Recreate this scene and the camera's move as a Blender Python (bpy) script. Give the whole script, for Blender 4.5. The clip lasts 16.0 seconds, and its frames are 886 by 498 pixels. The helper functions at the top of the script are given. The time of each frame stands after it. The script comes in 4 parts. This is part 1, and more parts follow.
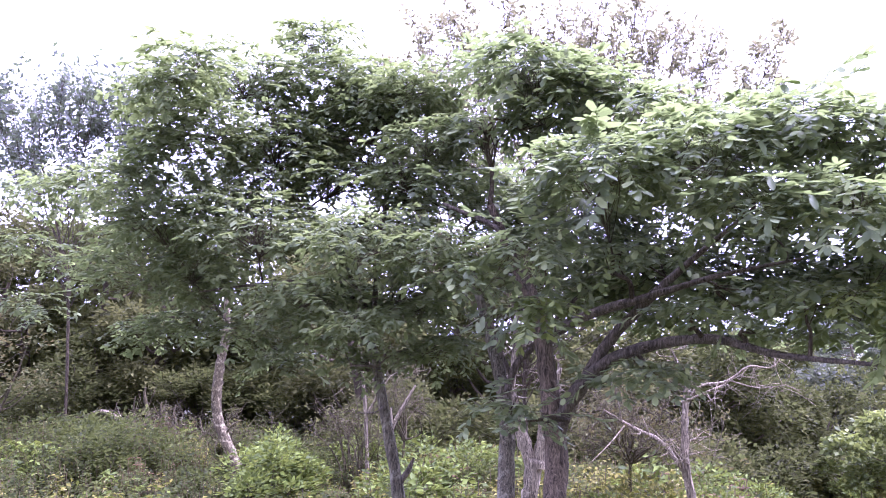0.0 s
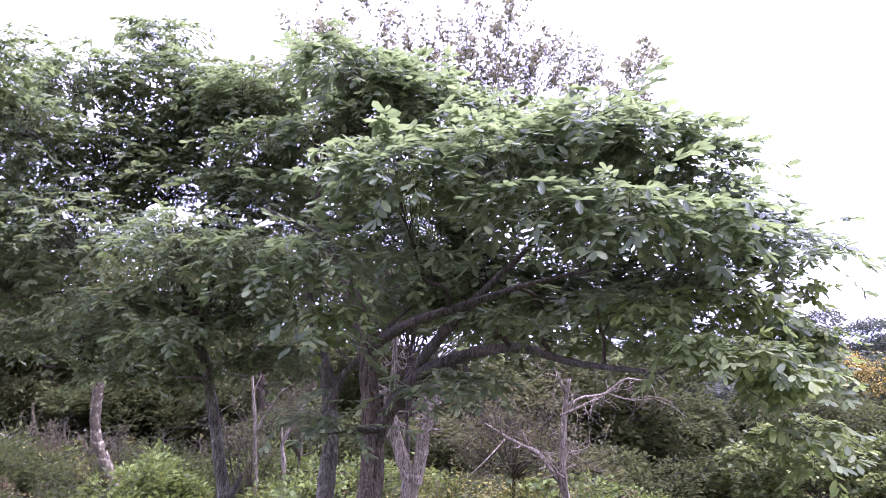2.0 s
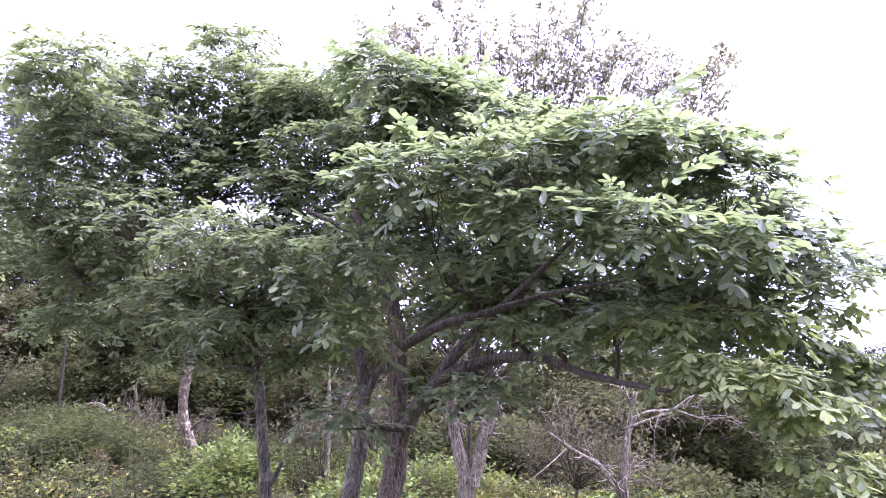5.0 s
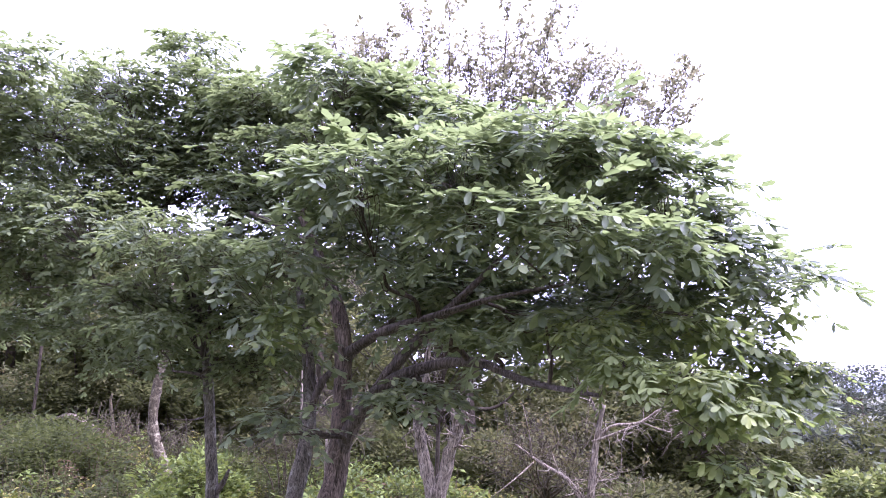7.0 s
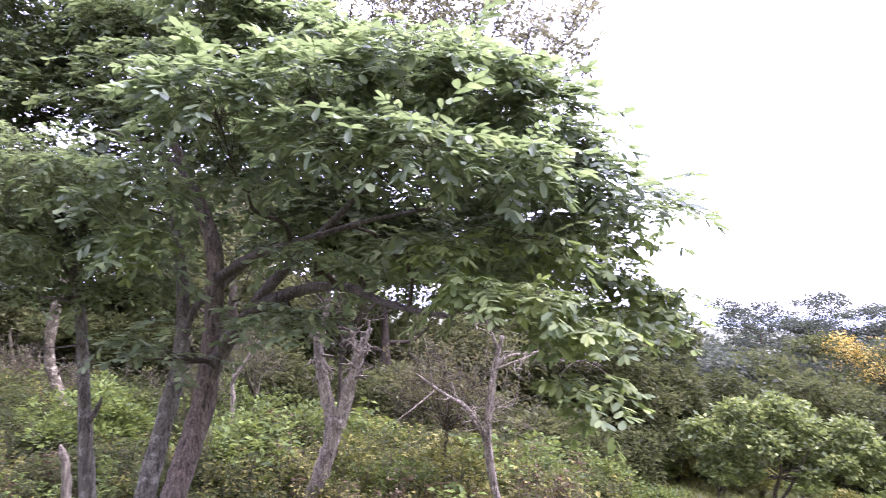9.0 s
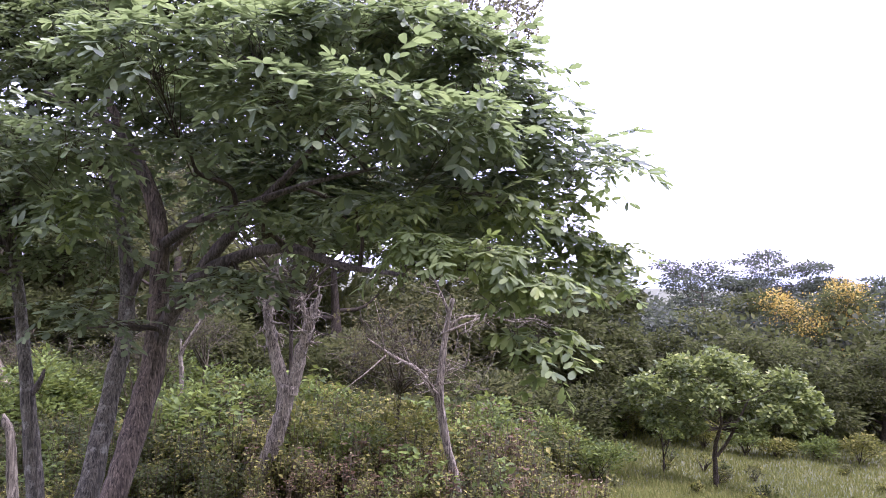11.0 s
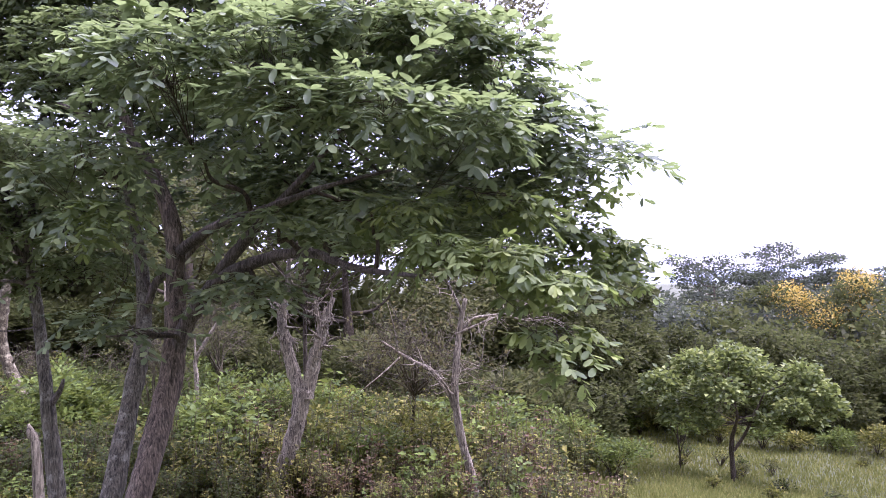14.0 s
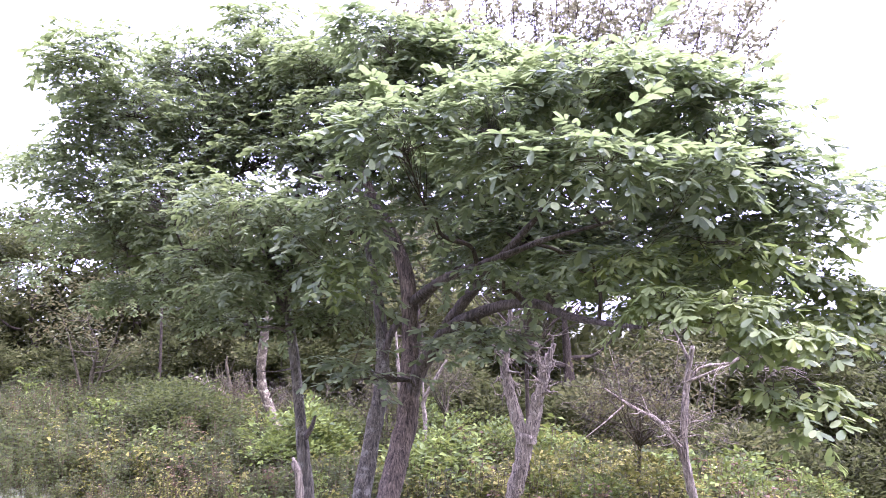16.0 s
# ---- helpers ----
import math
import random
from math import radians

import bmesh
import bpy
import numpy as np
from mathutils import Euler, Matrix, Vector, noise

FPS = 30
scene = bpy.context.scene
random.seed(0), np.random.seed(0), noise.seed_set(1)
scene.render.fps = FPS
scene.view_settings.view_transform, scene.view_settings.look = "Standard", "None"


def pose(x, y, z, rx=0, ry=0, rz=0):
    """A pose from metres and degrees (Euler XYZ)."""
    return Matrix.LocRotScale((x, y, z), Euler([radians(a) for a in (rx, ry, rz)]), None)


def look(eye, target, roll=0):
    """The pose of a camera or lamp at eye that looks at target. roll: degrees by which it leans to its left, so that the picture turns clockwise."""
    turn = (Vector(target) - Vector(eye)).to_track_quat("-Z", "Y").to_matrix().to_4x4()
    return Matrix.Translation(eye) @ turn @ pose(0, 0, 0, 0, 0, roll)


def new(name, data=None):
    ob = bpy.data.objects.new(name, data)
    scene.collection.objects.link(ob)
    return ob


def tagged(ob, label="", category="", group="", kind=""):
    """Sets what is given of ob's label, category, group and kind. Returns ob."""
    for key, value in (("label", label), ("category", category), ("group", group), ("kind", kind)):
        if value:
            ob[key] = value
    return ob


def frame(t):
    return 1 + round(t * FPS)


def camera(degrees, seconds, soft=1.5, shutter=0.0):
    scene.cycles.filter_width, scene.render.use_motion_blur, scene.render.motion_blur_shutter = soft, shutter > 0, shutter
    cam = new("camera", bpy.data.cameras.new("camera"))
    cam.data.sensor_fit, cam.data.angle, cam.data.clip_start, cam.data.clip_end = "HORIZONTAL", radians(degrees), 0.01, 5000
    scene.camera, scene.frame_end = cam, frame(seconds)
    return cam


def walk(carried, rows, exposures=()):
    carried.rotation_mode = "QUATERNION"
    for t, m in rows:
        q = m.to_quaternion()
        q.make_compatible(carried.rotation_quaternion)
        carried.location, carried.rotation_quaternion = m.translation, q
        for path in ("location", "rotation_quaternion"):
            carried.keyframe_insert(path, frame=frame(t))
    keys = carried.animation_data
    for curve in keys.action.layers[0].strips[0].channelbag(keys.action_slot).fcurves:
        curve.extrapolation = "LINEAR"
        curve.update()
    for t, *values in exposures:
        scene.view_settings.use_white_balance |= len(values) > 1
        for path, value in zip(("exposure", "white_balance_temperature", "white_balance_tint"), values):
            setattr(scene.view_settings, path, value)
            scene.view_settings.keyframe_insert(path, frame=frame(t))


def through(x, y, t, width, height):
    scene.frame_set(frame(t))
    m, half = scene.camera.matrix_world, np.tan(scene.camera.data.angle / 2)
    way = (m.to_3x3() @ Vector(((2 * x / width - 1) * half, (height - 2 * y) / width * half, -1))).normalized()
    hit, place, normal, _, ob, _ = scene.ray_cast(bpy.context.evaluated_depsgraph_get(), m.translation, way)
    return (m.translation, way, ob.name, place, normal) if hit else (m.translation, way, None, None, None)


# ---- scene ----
# ---- camera ----
cam = camera(62.17, 16.0, soft=0.65, shutter=0.4)
PATH = [
    (0, -2.448, -0.454, 1.870, 5.89, 6.53, -1.43),
    (0.5, -2.170, -0.431, 1.862, 6.40, 7.29, -1.14),
    (1, -1.892, -0.386, 1.844, 5.48, 7.13, -1.53),
    (1.5, -1.614, -0.308, 1.812, 1.29, 8.56, -4.93),
    (2, -1.426, -0.209, 1.791, 1.14, 7.62, -1.35),
    (2.5, -1.273, -0.120, 1.781, 5.05, 6.65, -1.40),
    (3, -1.172, -0.086, 1.802, 6.89, 6.29, -1.14),
    (3.5, -1.062, -0.090, 1.820, 8.59, 7.58, -0.52),
    (3.7, -1.017, -0.101, 1.826, 8.61, 7.78, -0.15),
    (5.8, -0.685, -0.271, 1.786, 10.03, 7.62, 2.87),
    (6, -0.646, -0.253, 1.778, 10.45, 6.97, 2.63),
    (6.5, -0.548, -0.206, 1.756, 8.89, 7.13, 1.46),
    (7, -0.415, -0.121, 1.739, 8.60, 8.99, 2.41),
    (7.5, -0.283, -0.037, 1.721, 10.60, 8.71, 3.42),
    (8, -0.191, 0.003, 1.694, 13.36, 7.66, 3.55),
    (8.5, -0.078, 0.015, 1.675, 8.82, 5.13, 2.65),
    (9, 0.051, 0.009, 1.660, 2.92, 4.40, 2.52),
    (9.5, 0.067, 0.013, 1.634, -0.00, 3.21, 1.34),
    (10, 0.083, 0.016, 1.608, -1.19, 1.97, 1.66),
    (12.3, -0.013, -0.003, 1.593, -0.98, 2.62, 0.48),
    (12.5, -0.011, -0.002, 1.594, -0.69, 3.12, 0.89),
    (13, -0.005, -0.001, 1.597, 0.06, 2.53, 0.24),
    (13.5, 0.000, 0.000, 1.599, -0.00, 2.30, 0.00),
    (14, -0.002, 0.006, 1.596, -0.47, 2.06, -0.27),
    (14.5, -0.005, 0.013, 1.593, -0.00, 2.38, -0.17),
    (15, -0.008, -0.025, 1.624, 5.79, 4.57, -0.26),
    (15.5, -0.010, -0.085, 1.643, 13.58, 5.74, -0.53),
    (16, -0.013, -0.159, 1.654, 16.40, 5.41, -0.15),
]


def held(x, y, z, yaw, pitch, roll):
    """The pose of a hand-held camera by its heading, tilt and roll in degrees."""
    return pose(x, y, z, 90 + pitch, 0, yaw) @ pose(0, 0, 0, 0, 0, roll)


walk(cam, [(t, held(*row)) for t, *row in PATH], [(0, 3.61, 5060, 65), (1.5, 3.41, 5060, 65), (2.0, 3.20, 5060, 65), (2.5, 3.51, 5060, 64), (3.5, 3.81, 5060, 64), (6, 3.36, 5110, 61), (6.5, 3.51, 5110, 61), (7, 3.30, 5110, 61), (7.5, 3.16, 5110, 61), (8, 3.21, 5160, 56), (8.7, 3.56, 5230, 54), (9.5, 3.01, 5230, 54), (10, 2.91, 5230, 54), (13, 2.91, 5230, 54), (14.5, 3.01, 5230, 54), (15, 3.11, 5270, 56), (15.5, 3.46, 5170, 59), (16, 3.76, 5120, 61)])

# ---- light: bright hazy overcast ----
SUN_UP, SUN_ROUND = 70, 78
world = bpy.data.worlds.new("overcast_sky")
scene.world = world
world.use_nodes = True
wn, wl = world.node_tree.nodes, world.node_tree.links
wn.clear()
sky = wn.new("ShaderNodeTexSky")
sky.sky_type, sky.sun_disc = "NISHITA", False
sky.sun_elevation, sky.sun_rotation = radians(SUN_UP), radians(SUN_ROUND)
sky.dust_density, sky.air_density, sky.ozone_density = 2.0, 1.0, 1.0
grey = wn.new("ShaderNodeHueSaturation")
grey.inputs["Saturation"].default_value = 0.3
grey.inputs["Value"].default_value = 1.0
back = wn.new("ShaderNodeBackground")
back.inputs["Strength"].default_value = 0.085
out = wn.new("ShaderNodeOutputWorld")
wl.new(sky.outputs[0], grey.inputs["Color"])
cloud = wn.new("ShaderNodeMix")
cloud.data_type = "RGBA"
cloud.inputs[0].default_value = 0.55
cloud.inputs[7].default_value = (5.95, 6.1, 6.45, 1)
wl.new(grey.outputs[0], cloud.inputs[6])
wl.new(cloud.outputs[2], back.inputs["Color"])
wl.new(back.outputs[0], out.inputs["Surface"])
sun_data = bpy.data.lights.new("sun", "SUN")
sun_data.energy, sun_data.angle, sun_data.color = 1.5, radians(35), (1.0, 0.97, 0.92)
sun = new("sun", sun_data)
az = radians(SUN_ROUND)
sun.matrix_world = look((0, 0, 30), (-math.sin(az) * math.cos(radians(SUN_UP)), -math.cos(az) * math.cos(radians(SUN_UP)), 30 - math.sin(radians(SUN_UP))))


# ---- materials ----
def ramp(nt, fac, stops):
    r = nt.nodes.new("ShaderNodeValToRGB")
    els = r.color_ramp.elements
    while len(els) < len(stops):
        els.new(0.5)
    for e, (p, c) in zip(els, stops):
        e.position, e.color = p, (*c, 1)
    nt.links.new(fac, r.inputs[0])
    return r.outputs[0]


def blank(name):
    m = bpy.data.materials.new(name)
    m.use_nodes = True
    nt = m.node_tree
    b = nt.nodes["Principled BSDF"]
    return m, nt, b


def noise_tex(nt, scale, detail=4, coords="Object", rough=0.55):
    tc = nt.nodes.new("ShaderNodeTexCoord")
    n = nt.nodes.new("ShaderNodeTexNoise")
    n.inputs["Scale"].default_value, n.inputs["Detail"].default_value = scale, detail
    n.inputs["Roughness"].default_value = rough
    nt.links.new(tc.outputs[coords], n.inputs["Vector"])
    return n.outputs["Fac"]


def mixcol(nt, fac, a, b, how="MIX"):
    m = nt.nodes.new("ShaderNodeMix")
    m.data_type, m.blend_type = "RGBA", how
    for sock, v in ((m.inputs[0], fac), (m.inputs[6], a), (m.inputs[7], b)):
        if hasattr(v, "links"):
            nt.links.new(v, sock)
        elif isinstance(v, tuple):
            sock.default_value = (*v, 1)
        else:
            sock.default_value = v
    return m.outputs[2]


def leaf_material(name, stops, through=0.3, rough=0.42, patch=0.5, tint=(0.40, 0.52, 0.20), gloss=0.45):
    """Leaves: each blade its own shade, patches of older and younger growth, light passing through."""
    m, nt, b = blank(name)
    geo, info = nt.nodes.new("ShaderNodeNewGeometry"), nt.nodes.new("ShaderNodeObjectInfo")
    add = nt.nodes.new("ShaderNodeMath")
    add.operation = "MULTIPLY_ADD"
    nt.links.new(noise_tex(nt, patch, 3, "Object"), add.inputs[0])
    add.inputs[1].default_value = 0.9
    nt.links.new(geo.outputs["Random Per Island"], add.inputs[2])
    half = nt.nodes.new("ShaderNodeMath")
    half.operation = "MULTIPLY_ADD"
    half.inputs[1].default_value = 0.55
    nt.links.new(add.outputs[0], half.inputs[0])
    sh = nt.nodes.new("ShaderNodeMath")
    sh.operation = "MULTIPLY"
    sh.inputs[1].default_value = 0.08
    nt.links.new(info.outputs["Random"], sh.inputs[0])
    nt.links.new(sh.outputs[0], half.inputs[2])
    col = ramp(nt, half.outputs[0], stops)
    mottle = ramp(nt, noise_tex(nt, 60, 3), [(0.3, (0.82, 0.82, 0.82)), (0.7, (1.1, 1.1, 1.1))])
    col = mixcol(nt, 0.6, col, mottle, "MULTIPLY")
    nt.links.new(col, b.inputs["Base Color"])
    b.inputs["Roughness"].default_value = rough
    b.inputs["Specular IOR Level"].default_value = gloss
    tr = nt.nodes.new("ShaderNodeBsdfTranslucent")
    nt.links.new(mixcol(nt, 0.5, col, tint), tr.inputs["Color"])
    mx = nt.nodes.new("ShaderNodeMixShader")
    mx.inputs[0].default_value = through
    nt.links.new(b.outputs[0], mx.inputs[1])
    nt.links.new(tr.outputs[0], mx.inputs[2])
    nt.links.new(mx.outputs[0], nt.nodes["Material Output"].inputs["Surface"])
    return m


def bark_material(name, dark, light, lichen=None, amount=0.5, stretch=0.13, scale=46):
    """Flaking bark: upright fissures broken up by fine grain, blotches of lichen and slow changes of tone."""
    m, nt, b = blank(name)
    tc, mp = nt.nodes.new("ShaderNodeTexCoord"), nt.nodes.new("ShaderNodeMapping")
    mp.inputs["Scale"].default_value = (1, 1, stretch)
    nt.links.new(tc.outputs["Object"], mp.inputs[0])
    n = nt.nodes.new("ShaderNodeTexNoise")
    n.inputs["Scale"].default_value, n.inputs["Detail"].default_value, n.inputs["Distortion"].default_value = scale, 8, 1.2
    n.inputs["Roughness"].default_value = 0.68
    nt.links.new(mp.outputs[0], n.inputs["Vector"])
    col = ramp(nt, n.outputs["Fac"], [(0.37, dark), (0.50, tuple(0.5 * a + 0.5 * c for a, c in zip(dark, light))), (0.64, tuple(1.15 * c for c in light))])
    if lichen:
        spots = ramp(nt, noise_tex(nt, 9, 8, rough=0.75), [(0.62 - 0.2 * amount, (0, 0, 0)), (0.74 - 0.2 * amount, (0.85, 0.85, 0.85))])
        col = mixcol(nt, spots, col, lichen)
    fleck = nt.nodes.new("ShaderNodeTexNoise")
    fleck.inputs["Scale"].default_value, fleck.inputs["Detail"].default_value, fleck.inputs["Roughness"].default_value = 2.4 * scale, 5, 0.7
    nt.links.new(mp.outputs[0], fleck.inputs["Vector"])
    flakes = ramp(nt, fleck.outputs["Fac"], [(0.38, (0.5, 0.48, 0.46)), (0.62, (1.25, 1.25, 1.25))])
    col = mixcol(nt, 0.8, col, flakes, "MULTIPLY")
    big = ramp(nt, noise_tex(nt, 2.3, 4), [(0.3, (0.62, 0.62, 0.58)), (0.7, (1.2, 1.18, 1.12))])
    col = mixcol(nt, 0.85, col, big, "MULTIPLY")
    nt.links.new(col, b.inputs["Base Color"])
    b.inputs["Roughness"].default_value = 0.9
    b.inputs["Specular IOR Level"].default_value = 0.2
    bump = nt.nodes.new("ShaderNodeBump")
    bump.inputs["Strength"].default_value, bump.inputs["Distance"].default_value = 1.0, 0.02
    nt.links.new(n.outputs["Fac"], bump.inputs["Height"])
    nt.links.new(bump.outputs[0], b.inputs["Normal"])
    return m


def ground_material():
    m, nt, b = blank("meadow_soil")
    col = ramp(nt, noise_tex(nt, 0.35, 6), [(0.3, (0.034, 0.041, 0.012)), (0.5, (0.058, 0.066, 0.018)), (0.7, (0.082, 0.078, 0.030))])
    fine = ramp(nt, noise_tex(nt, 9, 6), [(0.3, (0.6, 0.6, 0.55)), (0.7, (1.2, 1.2, 1.1))])
    nt.links.new(mixcol(nt, 0.9, col, fine, "MULTIPLY"), b.inputs["Base Color"])
    b.inputs["Roughness"].default_value = 0.95
    bump = nt.nodes.new("ShaderNodeBump")
    bump.inputs["Strength"].default_value, bump.inputs["Distance"].default_value = 0.7, 0.08
    nt.links.new(noise_tex(nt, 14, 6), bump.inputs["Height"])
    nt.links.new(bump.outputs[0], b.inputs["Normal"])
    return m


def hill_material():
    m, nt, b = blank("haze_toned_hills")
    # haze of distance painted into the hills' base colour
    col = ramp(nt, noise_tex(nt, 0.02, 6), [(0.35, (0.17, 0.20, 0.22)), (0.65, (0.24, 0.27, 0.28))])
    nt.links.new(col, b.inputs["Base Color"])
    b.inputs["Roughness"].default_value = 1.0
    return m


LEAF = leaf_material("broad_leaves", [(0.1, (0.032, 0.043, 0.025)), (0.35, (0.074, 0.095, 0.051)), (0.6, (0.139, 0.170, 0.084)), (0.8, (0.241, 0.280, 0.122)), (0.95, (0.378, 0.412, 0.158))], 0.34, 0.52, 0.5, (0.40, 0.52, 0.13), 0.16)
LEAF_YOUNG = leaf_material("young_yellow_green_leaves", [(0.1, (0.026, 0.036, 0.014)), (0.35, (0.059, 0.079, 0.028)), (0.6, (0.108, 0.136, 0.044)), (0.8, (0.188, 0.220, 0.063)), (0.95, (0.324, 0.354, 0.089))], 0.32, 0.6, 0.9, (0.42, 0.55, 0.10), 0.14)
LEAF_LEFT = leaf_material("blue_green_leaves", [(0.1, (0.022, 0.030, 0.017)), (0.4, (0.066, 0.085, 0.042)), (0.8, (0.166, 0.197, 0.089))], 0.38, 0.6, 0.5, (0.38, 0.48, 0.12), 0.07)
LEAF_FINE = leaf_material("small_greyish_leaves", [(0.1, (0.031, 0.039, 0.031)), (0.5, (0.056, 0.066, 0.049)), (0.85, (0.101, 0.109, 0.082))], 0.25, 0.5)
LEAF_AIRY = leaf_material("thin_brownish_leaves", [(0.1, (0.068, 0.074, 0.029)), (0.5, (0.119, 0.125, 0.046)), (0.85, (0.190, 0.191, 0.074))], 0.42, 0.5, 0.6, (0.36, 0.33, 0.17), 0.2)
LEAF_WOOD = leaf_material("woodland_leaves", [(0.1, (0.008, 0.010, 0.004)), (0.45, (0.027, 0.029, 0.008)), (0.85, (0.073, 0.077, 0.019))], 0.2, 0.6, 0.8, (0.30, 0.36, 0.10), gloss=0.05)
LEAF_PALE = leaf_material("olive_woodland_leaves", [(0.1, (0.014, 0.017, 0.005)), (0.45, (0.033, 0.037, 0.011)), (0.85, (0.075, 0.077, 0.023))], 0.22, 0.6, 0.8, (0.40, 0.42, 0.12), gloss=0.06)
LEAF_OCHRE = leaf_material("ochre_leaves", [(0.1, (0.025, 0.032, 0.010)), (0.5, (0.054, 0.064, 0.020)), (0.9, (0.102, 0.111, 0.040))], 0.25, 0.6, 0.8, (0.42, 0.34, 0.12), gloss=0.06)
# far trees: distance haze mixed into a greyer, bluer leaf colour
LEAF_HAZED = leaf_material("haze_toned_leaves", [(0.1, (0.016, 0.020, 0.015)), (0.45, (0.036, 0.042, 0.028)), (0.85, (0.083, 0.091, 0.057))], 0.2, 0.6, 0.8, (0.30, 0.36, 0.16), gloss=0.06)
LEAF_ROUND = leaf_material("glossy_orchard_leaves", [(0.1, (0.018, 0.026, 0.008)), (0.45, (0.053, 0.071, 0.020)), (0.8, (0.157, 0.186, 0.048)), (0.95, (0.362, 0.356, 0.100))], 0.28, 0.5, 1.6, (0.42, 0.50, 0.10), 0.12)
LEAF_BUSH = leaf_material("bright_bush_leaves", [(0.1, (0.013, 0.021, 0.003)), (0.45, (0.041, 0.061, 0.011)), (0.85, (0.123, 0.162, 0.027))], 0.24, 0.55, 1.5, (0.36, 0.42, 0.07), gloss=0.1)
WEED = leaf_material("weed_leaves", [(0.1, (0.008, 0.009, 0.003)), (0.4, (0.028, 0.033, 0.005)), (0.65, (0.084, 0.083, 0.013)), (0.92, (0.247, 0.222, 0.051))], 0.25, 0.6, 0.6, (0.36, 0.38, 0.06), gloss=0.07)
# darker copy of the weed leaves: shade of the left trees put into colour
WEED_SHADE_TONE = leaf_material("shade_toned_weed_leaves", [(0.1, (0.008, 0.011, 0.002)), (0.4, (0.016, 0.022, 0.004)), (0.65, (0.032, 0.040, 0.007)), (0.92, (0.066, 0.075, 0.013))], 0.22, 0.6, 0.6, (0.30, 0.36, 0.09), gloss=0.07)
DRY = leaf_material("dry_weed_stalks", [(0.1, (0.017, 0.013, 0.005)), (0.5, (0.037, 0.028, 0.009)), (0.9, (0.080, 0.067, 0.022))], 0.1, 0.8, 0.6, (0.4, 0.3, 0.18), gloss=0.2)
BLOSSOM = leaf_material("yellow_blossom", [(0.1, (0.220, 0.161, 0.015)), (0.5, (0.330, 0.247, 0.027)), (0.9, (0.440, 0.356, 0.054))], 0.25, 0.6, 1.0, (0.8, 0.5, 0.08))
SPECK = leaf_material("pale_weed_flowers", [(0.1, (0.072, 0.083, 0.018)), (0.5, (0.130, 0.137, 0.036)), (0.9, (0.245, 0.223, 0.096))], 0.2, 0.7, 1.0, (0.6, 0.6, 0.35), gloss=0.2)
BROWN = leaf_material("withered_brown_leaves", [(0.1, (0.031, 0.019, 0.008)), (0.5, (0.068, 0.042, 0.015)), (0.9, (0.130, 0.085, 0.031))], 0.15, 0.7, 1.0, (0.3, 0.18, 0.07), gloss=0.2)
GRASS = leaf_material("pasture_grass", [(0.1, (0.070, 0.076, 0.014)), (0.5, (0.117, 0.127, 0.026)), (0.9, (0.211, 0.199, 0.053))], 0.2, 0.75, 0.5, (0.42, 0.46, 0.12), 0.08)
BARK_RED = bark_material("reddish_brown_bark", (0.028, 0.022, 0.016), (0.205, 0.164, 0.112), (0.182, 0.163, 0.110), 0.25)
BARK_GREY = bark_material("grey_lichened_bark", (0.031, 0.028, 0.020), (0.189, 0.173, 0.117), (0.291, 0.286, 0.213), 0.5)
BARK_LIMB = bark_material("grey_brown_limb_bark", (0.030, 0.026, 0.020), (0.165, 0.140, 0.105), (0.200, 0.190, 0.145), 0.25)
BARK_DARK = bark_material("dark_bark", (0.025, 0.020, 0.012), (0.105, 0.086, 0.052))
BARK_PALE = bark_material("bleached_dead_wood", (0.033, 0.026, 0.019), (0.330, 0.290, 0.191), (0.485, 0.447, 0.315), 0.3, 0.07, 40)
BARK_TWIG = bark_material("grey_dead_twigs", (0.031, 0.027, 0.014), (0.115, 0.101, 0.049), None, 0.5, 0.2, 20)
BARK_SPOT = bark_material("pale_lichen_spotted_bark", (0.037, 0.029, 0.017), (0.138, 0.118, 0.063), (0.369, 0.341, 0.207), 0.55)



# ---- building tools ----
def mesh_of(name, verts, tris, smooth=False):
    me = bpy.data.meshes.new(name)
    verts, tris = np.asarray(verts, dtype=np.float32), np.asarray(tris, dtype=np.int32)
    me.vertices.add(len(verts))
    me.vertices.foreach_set("co", verts.ravel())
    me.loops.add(tris.size)
    me.loops.foreach_set("vertex_index", tris.ravel())
    me.polygons.add(len(tris))
    me.polygons.foreach_set("loop_start", np.arange(0, tris.size, 3, dtype=np.int32))
    me.update(calc_edges=True)
    if smooth:
        me.shade_smooth()
    return me


def part(name, geometry, material, parent, label="", kind="", smooth=False):
    """One mesh object under a thing, from (verts, tris) or from a mesh that is ready."""
    me = geometry if isinstance(geometry, bpy.types.Mesh) else mesh_of(name, *geometry, smooth)
    if not me.materials:
        me.materials.append(material)
    ob = new(name, me)
    ob.parent = parent
    return tagged(ob, label=label, kind=kind)


def thing(name, place, label, category, group="", kind=""):
    ob = new(name)
    ob.location = place
    ob.empty_display_size = 0.2
    return tagged(ob, label, category, group, kind)


def join(pieces):
    vs, ts, n = [], [], 0
    for v, t in pieces:
        vs.append(np.asarray(v, dtype=float))
        ts.append(np.asarray(t) + n)
        n += len(v)
    return np.concatenate(vs), np.concatenate(ts)


def moved(geometry, by):
    return geometry[0] - np.asarray(by), geometry[1]


